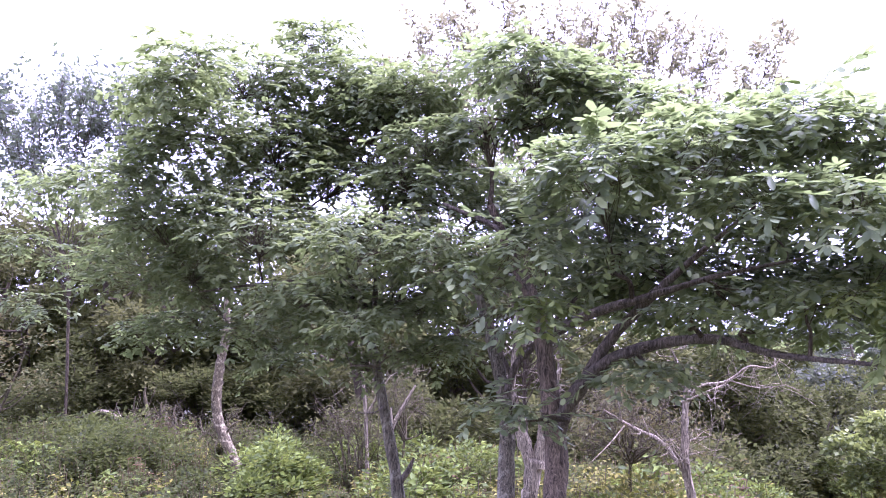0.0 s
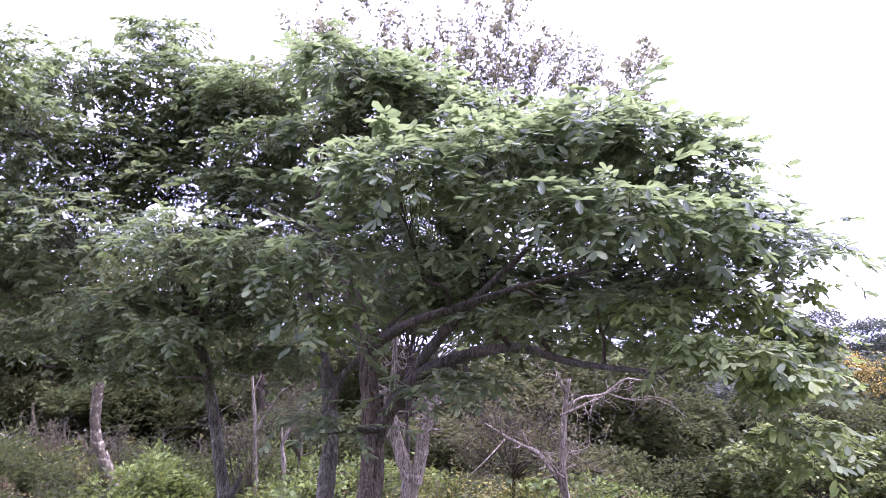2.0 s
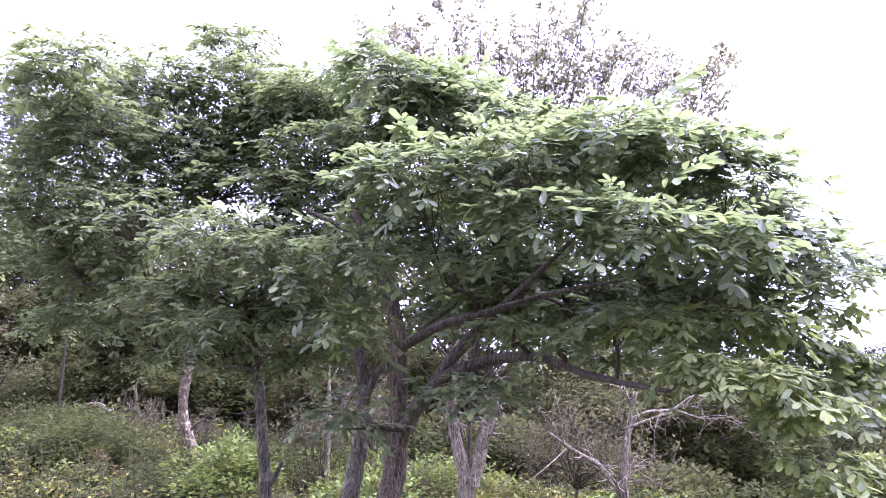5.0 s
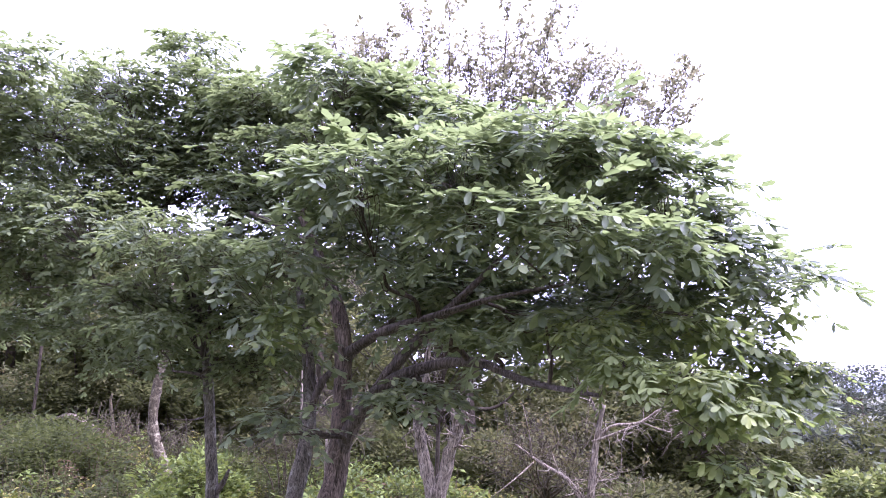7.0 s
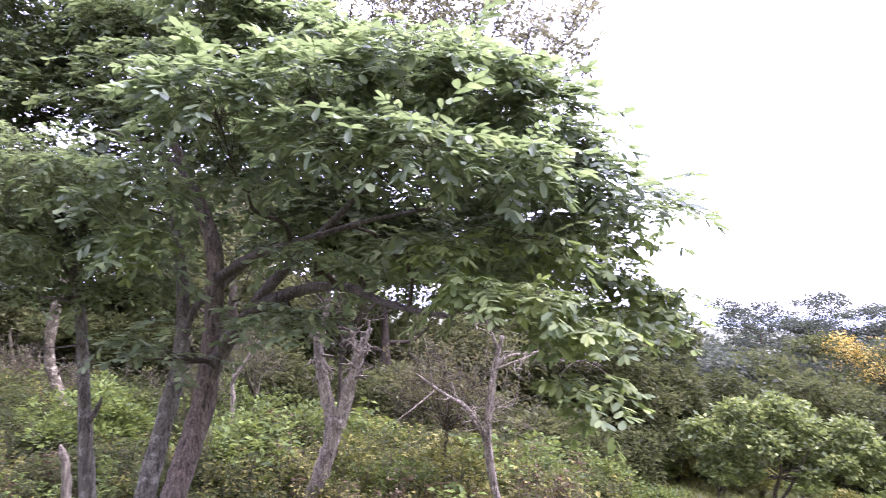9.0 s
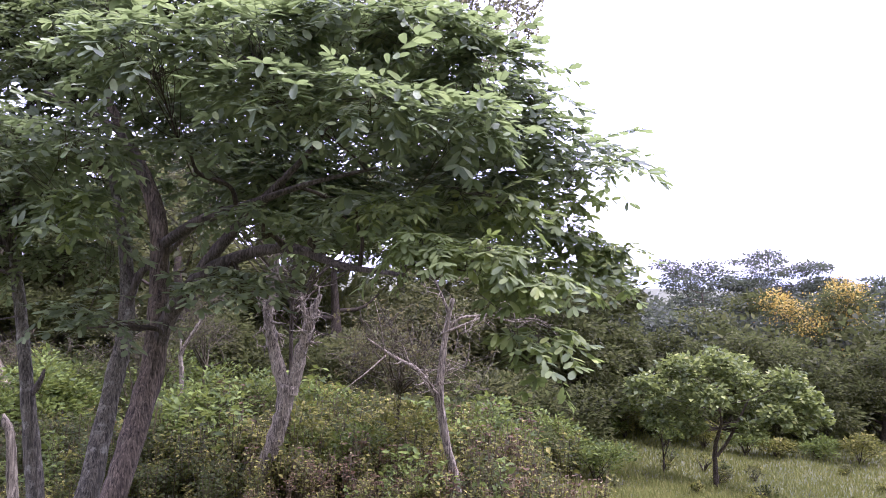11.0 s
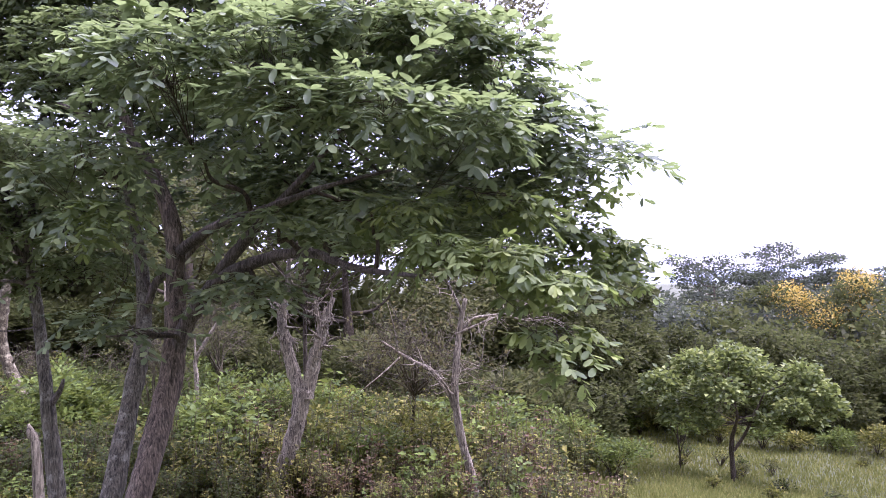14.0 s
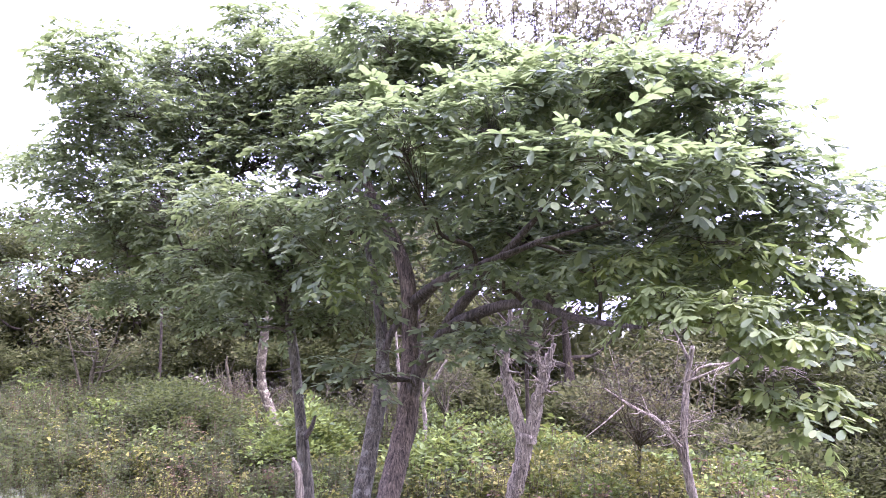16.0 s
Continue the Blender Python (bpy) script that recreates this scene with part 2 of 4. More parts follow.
def smooth_path(rows, steps=6):
    """A Catmull-Rom line through rows of x, y, z, radius."""
    p = np.array(rows, dtype=float)
    p = np.vstack([2 * p[0] - p[1], p, 2 * p[-1] - p[-2]])
    out = []
    for i in range(1, len(p) - 2):
        a, b, c, d = p[i - 1:i + 3]
        for s in np.arange(steps) / steps:
            out.append(0.5 * (2 * b + (c - a) * s + (2 * a - 5 * b + 4 * c - d) * s * s + (3 * b - a - 3 * c + d) * s ** 3))
    out.append(p[-2])
    out = np.array(out)
    out[:, 3] = np.maximum(out[:, 3], 0.002)
    return out


def tube(rows, sides=8, steps=6, rough=0.08, rng=None, knots=0.0):
    """A tapered, slightly irregular limb along rows of x, y, z, radius, closed at its tip."""
    p = smooth_path(rows, steps) if steps > 1 else np.array(rows, dtype=float)
    n = len(p)
    way = np.gradient(p[:, :3], axis=0)
    way /= np.linalg.norm(way, axis=1)[:, None] + 1e-9
    side = np.cross(way, np.where(np.abs(way[:, 2:3]) > 0.9, [[0, 1.0, 0]], [[0, 0, 1.0]]))
    side /= np.linalg.norm(side, axis=1)[:, None] + 1e-9
    for i in range(1, n):
        s = side[i - 1] - way[i] * (side[i - 1] @ way[i])
        side[i] = s / (np.linalg.norm(s) + 1e-9)
    other = np.cross(way, side)
    a = np.arange(sides) * 2 * np.pi / sides
    r = p[:, 3][:, None] * np.ones(sides)
    if rng is not None:
        r = r * (1 + rough * rng.standard_normal((n, sides)))
        if knots:
            r = r * (1 + knots * np.maximum(0, rng.standard_normal((n, 1)) - 1))
    v = p[:, None, :3] + r[:, :, None] * (np.cos(a)[None, :, None] * side[:, None] + np.sin(a)[None, :, None] * other[:, None])
    v = np.vstack([v.reshape(-1, 3), p[-1:, :3]])
    i, j = np.meshgrid(np.arange(n - 1), np.arange(sides), indexing="ij")
    q = i * sides + j
    k = i * sides + (j + 1) % sides
    t = np.concatenate([np.stack([q, k, k + sides], -1).reshape(-1, 3), np.stack([q, k + sides, q + sides], -1).reshape(-1, 3)])
    j = np.arange(sides)
    cap = np.stack([(n - 1) * sides + j, (n - 1) * sides + (j + 1) % sides, np.full(sides, n * sides)], -1)
    return v, np.concatenate([t, cap])


def leaf(length, width, fold=0.25, droop=0.2):
    """One oblong, blunt-tipped leaf blade along +x, folded at its midrib and drooping: 10 triangles."""
    u = np.array([0, 0.26, 0.68, 1.0])
    z = -droop * length * u ** 2
    mid = np.stack([u * length, 0 * u, z], -1)
    w = width / 2 * np.array([0.72, 1.0, 0.52])
    e = np.array([0.24, 0.70, 0.97])
    edge = np.stack([e * length, w, -droop * length * e ** 2 + fold * w], -1)
    v = np.vstack([mid, edge, edge * [1, -1, 1]])
    t = [(0, 1, 4), (1, 5, 4), (1, 2, 5), (2, 6, 5), (2, 3, 6), (0, 7, 1), (1, 7, 8), (1, 8, 2), (2, 8, 9), (2, 9, 3)]
    return v, np.array(t)


def small_leaf(length, width, fold=0.3):
    """A leaf of two triangles folded at the midrib, for growth farther away."""
    v = np.array([(0, 0, 0), (0.48 * length, width / 2, fold * width / 2), (length, 0, -0.08 * length), (0.48 * length, -width / 2, fold * width / 2)])
    return v, np.array([(0, 2, 1), (0, 3, 2)])


def flat_leaf(length, width, tilt=0.0, droop=0.1):
    """A blunt oblong leaf of four triangles for the inner crown."""
    v = np.array([(0, 0, 0), (0.25 * length, 0.4 * width, tilt), (0.75 * length, 0.5 * width, tilt - droop * 0.5 * length), (length, 0.12 * width, -droop * length), (0.78 * length, -0.5 * width, -tilt - droop * 0.5 * length), (0.25 * length, -0.4 * width, -tilt)])
    return v, np.array([(0, 5, 1), (1, 5, 4), (1, 4, 2), (2, 4, 3)])


def turn_of(way, up):
    """Rotations (n, 3, 3) whose x goes along way and whose z leans to up."""
    x = way / (np.linalg.norm(way, axis=-1, keepdims=True) + 1e-9)
    y = np.cross(up, x)
    y /= np.linalg.norm(y, axis=-1, keepdims=True) + 1e-9
    return np.stack([x, y, np.cross(x, y)], -1)


def spread(geometry, places, turns, sizes):
    """Many copies of a small piece as one set of verts and tris."""
    v, t = geometry
    n = len(places)
    vs = np.einsum("nij,vj->nvi", turns, v) * np.asarray(sizes)[:, None, None] + np.asarray(places)[:, None]
    ts = t[None] + (np.arange(n) * len(v))[:, None, None]
    return vs.reshape(-1, 3), ts.reshape(-1, 3)


def blade_on(rng, base, way, size, broad, fine):
    """One leaf set on a stalk, its face turned mostly to the sky."""
    up = np.array([[rng.normal(0, 0.15), rng.normal(0, 0.15), 1.0]])
    shape = leaf(size, broad, rng.uniform(0.0, 0.4), rng.uniform(0.0, 0.3)) if fine else flat_leaf(size, broad, rng.normal(0, 0.004), rng.uniform(0.0, 0.28))
    return spread(shape, [base], turn_of(np.array([way]), up), [1.0])


def spray(seed, count=10, length=0.30, blade=0.12, width=0.052, fine=True):
    """A leafy shoot: a thin stalk with alternate oblong leaves that grow larger to its end, and a tuft at the tip."""
    rng = np.random.default_rng(seed)
    bend = lambda s: np.array([length * s, 0.03 * math.sin(3 * s + seed), 0.07 * s - 0.14 * s * s])
    pieces = [tube([(*bend(s), 0.0035 * (1.2 - s)) for s in (0, 0.35, 0.7, 1.0)], 3, 1)]
    tuft = 4
    for i in range(count):
        at_tip = i >= count - tuft
        s = rng.uniform(0.9, 1.0) if at_tip else 0.12 + 0.8 * i / (count - tuft)
        ang = (i - count + tuft - 1.5) * 0.62 + rng.normal(0, 0.2) if at_tip else (1 if i % 2 else -1) * rng.uniform(0.7, 1.35)
        d = rng.uniform(-0.24, 0.14) if rng.random() < 0.9 else rng.uniform(-1.0, -0.4)
        way = (math.cos(ang) * math.cos(d), math.sin(ang) * math.cos(d), math.sin(d))
        size = blade * rng.uniform(0.78, 1.15) * (0.8 + 0.25 * s)
        pieces.append(blade_on(rng, bend(s), way, size, size * width / blade * rng.uniform(0.85, 1.2), fine))
    return pieces


def rosette(seed, count=8, length=0.16, blade=0.14, width=0.062, fine=True):
    """A short shoot that ends in a wheel of broad leaves, some hanging."""
    rng = np.random.default_rng(seed)
    bend = lambda s: np.array([length * s, 0.01 * math.sin(4 * s + seed), 0.02 * s])
    pieces = [tube([(*bend(s), 0.004 * (1.2 - s)) for s in (0, 0.5, 1.0)], 3, 1)]
    for i in range(count):
        ang = (i + 0.5 - count / 2) * 4.9 / count + rng.normal(0, 0.16)
        d = rng.uniform(-0.5, 0.3) if i % 4 else rng.uniform(-1.0, -0.4)
        way = (math.cos(ang) * math.cos(d), math.sin(ang) * math.cos(d), math.sin(d))
        size = blade * rng.uniform(0.75, 1.15)
        pieces.append(blade_on(rng, bend(rng.uniform(0.75, 1.0)), way, size, size * width / blade * rng.uniform(0.88, 1.15), fine))
    return pieces


def lobe_points(rng, lobes, density, shell=0.45, low=-0.55, flat=0.75, inset=0.0):
    """Places and outward ways of shoots that clothe rounded clumps of a crown."""
    places, ways, owner = [], [], []
    for k, (x, y, z, r, *thin) in enumerate(lobes):
        n = max(4, int(density * r * r * (thin[0] if thin else 1)))
        d = rng.standard_normal((n * 3, 3))
        d /= np.linalg.norm(d, axis=1)[:, None]
        d = d[d[:, 2] > low + 0.5 * (rng.random(len(d)) - 0.5)][:n]
        reach = max(r - inset, 0.4 * r) * (1 - shell * rng.random(len(d)) ** 1.4)[:, None] * (1 + 0.16 * np.clip(rng.standard_normal((len(d), 1)), -2, 1.15))
        places.append(np.array([x, y, z]) + d * reach * [1, 1, flat])
        out = d * [1, 1, 0.3] + 0.4 * rng.standard_normal((len(d), 3)) * [1, 1, 0.5]
        out[:, 2] = np.clip(out[:, 2], -0.5, 0.3)
        ways.append(out)
        owner += [k] * len(d)
    return np.concatenate(places), np.concatenate(ways), np.array(owner)


def ground_height(x, y):
    """The hillside falls away before the path, more steeply to the right, and flattens in the valley. The unseen steep
    rise behind the path is added to block low sky light.
    """
    x, y = np.asarray(x, dtype=float), np.asarray(y, dtype=float)
    s = np.clip(0.17 + 0.006 * x, 0.09, 0.25)
    # made-up steep slope out of view behind, there to cut frontal sky light
    run = np.where(y < 0, 3.4 * (np.maximum(y, -70) + 1.5) - 0.45, y)
    run = np.where((y < 0) & (y > -1.5), 0.3 * y, run)
    run = np.where(run > 20, 20 + 3 * (1 - np.exp(-(run - 20) / 3)), run)
    dip = 0.55 * np.exp(-((y - 13) / 4) ** 2)
    bump = 0.10 * np.sin(0.7 * x + 0.4 * y) * np.sin(0.45 * y - 0.3 * x) + 0.05 * np.sin(1.9 * x + 0.6) * np.sin(1.6 * y)
    return -s * run - dip + bump * np.clip(y / 4, 0, 1) * np.clip((30 - y) / 8, 0.4, 1)


# ---- ground and distance ----
def build_ground():
    ax = np.concatenate([-np.geomspace(2200, 44, 16), np.linspace(-40, 40, 121), np.geomspace(44, 2200, 16)])
    ay = np.concatenate([-np.geomspace(400, 12, 14), np.linspace(-10, 70, 121), np.geomspace(74, 2400, 18)])
    X, Y = np.meshgrid(ax, ay, indexing="ij")
    Z = ground_height(np.clip(X, -40, 40), Y)
    n, m = X.shape
    i, j = np.meshgrid(np.arange(n - 1), np.arange(m - 1), indexing="ij")
    q = i * m + j
    t = np.concatenate([np.stack([q, q + m, q + m + 1], -1).reshape(-1, 3), np.stack([q, q + m + 1, q + 1], -1).reshape(-1, 3)])
    me = mesh_of("ground", np.stack([X, Y, Z], -1).reshape(-1, 3), t, True)
    me.materials.append(ground_material())
    tagged(new("ground", me), "sloping grassy hillside soil under weeds and pasture", "ground", kind="structure")


def build_hills():
    rng = np.random.default_rng(5)
    pieces = []
    for dist, height, phase in ((650, 12, 0.3), (1100, 24, 1.9), (1700, 42, 4.0)):
        a = np.linspace(radians(-50), radians(70), 160)
        ridge = height * (0.62 + 0.25 * np.sin(5 * a + phase) + 0.13 * np.sin(17 * a + phase * 3) + 0.03 * rng.standard_normal(160))
        rows = []
        for s, h in ((0.8, 0.0), (0.92, 0.55), (1.0, 1.0), (1.15, 0.7)):
            rows.append(np.stack([np.sin(a) * dist * s, np.cos(a) * dist * s, ridge * h - 10 + 0 * a], -1))
        v = np.array(rows).reshape(-1, 3)
        i, j = np.meshgrid(np.arange(3), np.arange(159), indexing="ij")
        q = i * 160 + j
        pieces.append((v, np.concatenate([np.stack([q, q + 1, q + 161], -1).reshape(-1, 3), np.stack([q, q + 161, q + 160], -1).reshape(-1, 3)])))
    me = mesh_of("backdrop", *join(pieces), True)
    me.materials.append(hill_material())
    tagged(new("backdrop", me), "hills on the horizon with distance haze in their pale blue-grey colour", "hills", kind="structure")


build_ground()
build_hills()


# ---- trees close by ----
def slimmer(rows, f):
    return [(x, y, z, r * f) for x, y, z, r in rows]


def broad_tree(name, label, trunk_rows, limbs, lobes, bark, foliage, seed, density, near=0, group="", blade=0.102, tilt=0.16, tufts=0.08):
    """A tree of trunk, limbs, twigs and clumps of leafy shoots. near: how many of the shoots closest to the path are parts."""
    rng = np.random.default_rng(seed)
    x, y, z, r = trunk_rows[0]
    base = np.array([x, y, float(ground_height(x, y)) - 0.05])
    rows = [(x - 0.15 * (trunk_rows[1][0] - x), y, base[2], r * 1.35)] + list(trunk_rows) if z > base[2] + 0.1 else list(trunk_rows)
    tree = thing(name, base, label, "tree", group)
    part("trunk", moved(tube(rows, 14, 8, 0.05, rng, 0.05), base), bark, tree, smooth=True)
    spine = [smooth_path(rows)]
    for limb in limbs:
        grown = np.concatenate(spine)
        root = grown[np.argmin(np.linalg.norm(grown[:, :3] - np.array(limb[0][:3]), axis=1)), :3]
        limb = [(*root, 0.8 * limb[0][3])] + [(a, b, c, 0.8 * r) for a, b, c, r in limb[1:]]
        part("limb", moved(tube(limb, 10, 7, 0.06, rng, 0.08), base), BARK_LIMB, tree, smooth=True)
        spine.append(smooth_path(limb))
    spine = np.concatenate(spine)
    spine = spine[spine[:, 2] > base[2] + 1.4]
    places, ways, owner = lobe_points(rng, lobes, density, inset=0.18)
    twigs, taken = [], np.zeros(len(spine))
    nearness = [np.min(np.linalg.norm(spine[:, :3] - np.array(b[:3]), axis=1)) for b in lobes]
    for k in np.argsort(nearness):
        lx, ly, lz, lr = lobes[k][:4]
        c = np.array([lx, ly, lz - 0.25 * lr])
        cost = np.linalg.norm(spine[:, :3] - c, axis=1) + 0.6 * np.maximum(0, spine[:, 2] - c[2]) + taken
        pick = int(np.argmin(cost))
        taken += 0.35 * np.exp(-(np.linalg.norm(spine[:, :3] - spine[pick, :3], axis=1) / 0.2) ** 2)
        s = spine[pick]
        span = float(np.linalg.norm(c - s[:3]))
        one = s[:3] + (c - s[:3]) * 0.33 + rng.normal(0, 0.09 * span, 3) + [0, 0, 0.05 * span]
        two = s[:3] + (c - s[:3]) * 0.68 + rng.normal(0, 0.08 * span, 3) + [0, 0, 0.04 * span]
        r0 = min(s[3] * 0.75, 0.024)
        branch = [(*s[:3], r0), (*one, r0 * 0.85), (*two, r0 * 0.7), (*c, r0 * 0.5)]
        twigs.append(tube(branch, 6, 4, 0.08, rng))
        line = smooth_path(branch, 5)[5:, :3]
        spine = np.vstack([spine, smooth_path(branch, 5)[6:]])
        taken = np.append(taken, np.full(len(spine) - len(taken), 0.05))
        own = np.where(owner == k)[0]
        for i in own[rng.random(len(own)) < 0.3]:
            p = places[i]
            o = line[rng.integers(0, len(line))]
            m2 = o + (p - o) * rng.uniform(0.4, 0.6) + rng.normal(0, 0.05, 3)
            twigs.append(tube([(*o, r0 * 0.4), (*m2, r0 * 0.28), (*p, 0.003)], 4, 2, 0))
    part("twigwork", moved(join(twigs), base), BARK_DARK, tree, kind="stuff", smooth=True)
    up = np.stack([tilt * ways[:, 0], tilt * ways[:, 1], np.ones(len(ways))], -1) + 0.14 * rng.standard_normal(ways.shape)
    bold = np.array([(*b, 1, 1)[5] < 1.0 for b in lobes])[owner]
    droop = ways + np.stack([0 * ways[:, 0], 0 * ways[:, 0], -0.05 - (0.2 + 0.5 * bold) * rng.random(len(ways))], -1)
    droop[:, :2] += 0.25 * rng.standard_normal((len(droop), 2))
    droop[:, 2] = np.minimum(droop[:, 2], 0.7 * np.hypot(droop[:, 0], droop[:, 1]))
    turns, sizes = turn_of(droop, up), rng.uniform(0.75, 1.2, len(places)) * np.array([(*b, 1, 1)[5] for b in lobes])[owner]
    kinds, fine = [], []
    for i in range(6):
        for some, exact in ((kinds, False), (fine, True)):
            some.append(spray(seed * 10 + i, 12 + i % 4, 0.26 + 0.03 * i, blade, blade * 0.39, exact))
    for i in range(6):
        for some, exact in ((kinds, False), (fine, True)):
            some.append(rosette(seed * 10 + 6 + i, 7 + i % 3, 0.12 + 0.02 * i, blade * 1.15, blade * 0.44, exact))
    which = rng.integers(0, 6, len(places)) + 6 * (rng.random(len(places)) < np.where(bold, 0.55, tufts))
    closest = np.argsort(np.linalg.norm(places - [-0.8, 0, 1.7], axis=1))[:near]
    alone = np.zeros(len(places), bool)
    alone[closest] = True
    for name, some, leaves in (("foliage", ~alone & ~bold, foliage), ("young_foliage", ~alone & bold, LEAF_YOUNG)):
        blob = [spread(join(kinds[i]), places[m], turns[m], sizes[m]) for i in range(12) for m in [(which == i) & some] if m.any()]
        if blob:
            part(name, moved(join(blob), base), leaves, tree, kind="stuff")
    meshes, apart = {}, 0
    for i in closest:
        leaves = LEAF_YOUNG if bold[i] else foliage
        single = bool(bold[i]) and apart < 22
        key = (which[i], bool(bold[i]), single)
        if key not in meshes:
            pieces = fine[which[i]]
            meshes[key] = [mesh_of("leaf_stalk", *pieces[0])] + [mesh_of("leaf", *q) for q in pieces[1:]] if single else [mesh_of("leaf_spray", *join(pieces))]
        ob = part("leaf_spray", meshes[key][0], leaves, tree)
        if single:
            apart += 1
            for me in meshes[key][1:]:
                part("leaf", me, leaves, ob)
        m = Matrix([list(row) for row in turns[i]]).to_4x4()
        ob.matrix_basis = Matrix.Translation(Vector(places[i] - base)) @ m @ Matrix.Scale(float(sizes[i]), 4)
    return tree


MAIN = [(-2.39, 5.70, -0.46, 0.114), (-2.28, 5.80, 0.06, 0.107), (-2.19, 6.10, 0.81, 0.103), (-2.23, 6.30, 1.48, 0.087), (-2.31, 6.40, 2.08, 0.079), (-2.51, 6.40, 2.57, 0.059), (-2.69, 6.20, 3.03, 0.038)]
MAIN_LIMBS = [
    [(-2.21, 6.15, 0.87, 0.080), (-2.02, 6.10, 1.30, 0.084), (-1.74, 6.00, 1.58, 0.069), (-1.37, 5.80, 1.73, 0.058), (-0.96, 5.50, 1.77, 0.047), (-0.57, 5.20, 1.65, 0.032), (-0.11, 4.70, 1.59, 0.016)],
    [(-1.97, 6.10, 1.35, 0.061), (-1.73, 6.10, 1.72, 0.061), (-1.39, 6.00, 2.08, 0.051), (-1.00, 5.80, 2.44, 0.031), (-0.61, 5.40, 2.78, 0.015)],
    [(-2.26, 6.35, 1.78, 0.059), (-1.85, 6.10, 2.00, 0.056), (-1.42, 5.90, 2.12, 0.045), (-0.87, 5.60, 2.27, 0.024), (-0.33, 5.30, 2.36, 0.012)],
    [(-2.35, 6.40, 2.17, 0.049), (-2.57, 6.20, 2.74, 0.033), (-3.10, 6.00, 3.02, 0.021)],
]
UPPER = [
    (-2.32, 5.80, 4.19, 0.47), (-1.84, 6.30, 4.04, 0.48), (-1.81, 4.90, 3.04, 0.52), (-1.14, 4.80, 3.10, 0.48),
    (-0.44, 4.80, 3.30, 0.41), (0.01, 5.10, 3.26, 0.45), (0.43, 5.50, 3.07, 0.47), (-0.35, 4.40, 2.64, 0.35),
    (-0.92, 4.60, 2.70, 0.38), (0.21, 4.70, 2.59, 0.33), (0.69, 5.40, 2.66, 0.33), (1.09, 5.60, 2.53, 0.21),
    (-0.79, 7.00, 3.51, 0.79), (-1.90, 7.00, 2.92, 0.74), (0.27, 6.80, 2.92, 0.69), (0.83, 6.20, 2.46, 0.38),
]
LOWER = [
    (0.03, 4.40, 1.78, 0.25), (0.40, 4.50, 1.73, 0.27), (0.72, 4.60, 1.57, 0.26), (0.75, 4.60, 1.24, 0.17),
    (-0.20, 4.80, 2.04, 0.26), (0.52, 5.00, 2.10, 0.25), (1.53, 6.00, 1.84, 0.24), (-2.30, 5.00, 2.04, 0.20),
    (-1.30, 6.80, 2.45, 0.60), (-0.34, 6.80, 2.38, 0.64), (-2.39, 5.20, 2.53, 0.34), (-1.45, 5.80, 1.54, 0.23),
    (-2.33, 5.60, 1.20, 0.17), (0.47, 6.50, 2.38, 0.47),
]
LEFT = [
    (-4.74, 7.70, 5.34, 0.41), (-4.53, 7.60, 4.73, 0.70), (-5.28, 5.60, 4.33, 0.36), (-5.39, 7.20, 4.67, 0.62),
    (-5.55, 6.40, 4.01, 0.56), (-5.03, 7.20, 3.87, 0.70), (-3.86, 7.40, 4.38, 0.55), (-5.93, 6.40, 3.34, 0.59),
    (-4.99, 6.40, 2.94, 0.66), (-3.80, 5.80, 2.69, 0.53), (-3.17, 5.60, 2.57, 0.41), (-4.49, 6.20, 2.25, 0.46),
    (-3.84, 5.80, 1.98, 0.30), (-6.54, 7.20, 2.67, 0.68), (-3.49, 6.80, 3.45, 0.47), (-4.38, 7.20, 3.54, 0.56),
]
GREY = [(-2.76, 6.00, -0.73, 0.106), (-2.67, 6.10, -0.19, 0.099), (-2.63, 6.40, 0.60, 0.084), (-2.62, 6.60, 1.12, 0.076), (-2.73, 6.80, 1.73, 0.063), (-2.92, 6.90, 2.48, 0.037)]
SLIM = [(-3.61, 7.20, -1.20, 0.111), (-3.68, 7.20, -0.45, 0.105), (-3.79, 7.20, 0.47, 0.083), (-3.94, 7.30, 1.24, 0.073), (-4.08, 7.30, 1.91, 0.062), (-4.38, 7.30, 2.53, 0.039)]
SLIM_LIMBS = [
    [(-3.97, 7.20, 1.75, 0.050), (-4.45, 7.00, 2.38, 0.035), (-5.05, 6.80, 2.41, 0.024), (-5.63, 6.60, 2.34, 0.013)],
    [(-3.95, 7.20, 1.87, 0.055), (-3.88, 7.20, 3.04, 0.042), (-3.78, 7.30, 3.82, 0.036), (-4.33, 7.30, 4.02, 0.028), (-4.97, 7.30, 4.13, 0.017)],
    [(-3.93, 7.20, 2.05, 0.044), (-4.40, 7.10, 2.83, 0.033), (-4.73, 7.00, 3.30, 0.024), (-5.76, 7.00, 4.07, 0.013)],
    [(-3.88, 7.20, 1.46, 0.028), (-3.96, 7.00, 1.55, 0.022), (-4.17, 6.90, 1.57, 0.013)],
    [(-3.70, 7.18, 0.35, 0.050), (-3.64, 7.15, 0.50, 0.038), (-3.58, 7.11, 0.62, 0.018)],
    [(-3.81, 7.10, 1.17, 0.016), (-3.94, 6.90, 1.10, 0.011), (-4.09, 6.80, 1.11, 0.008)],
]
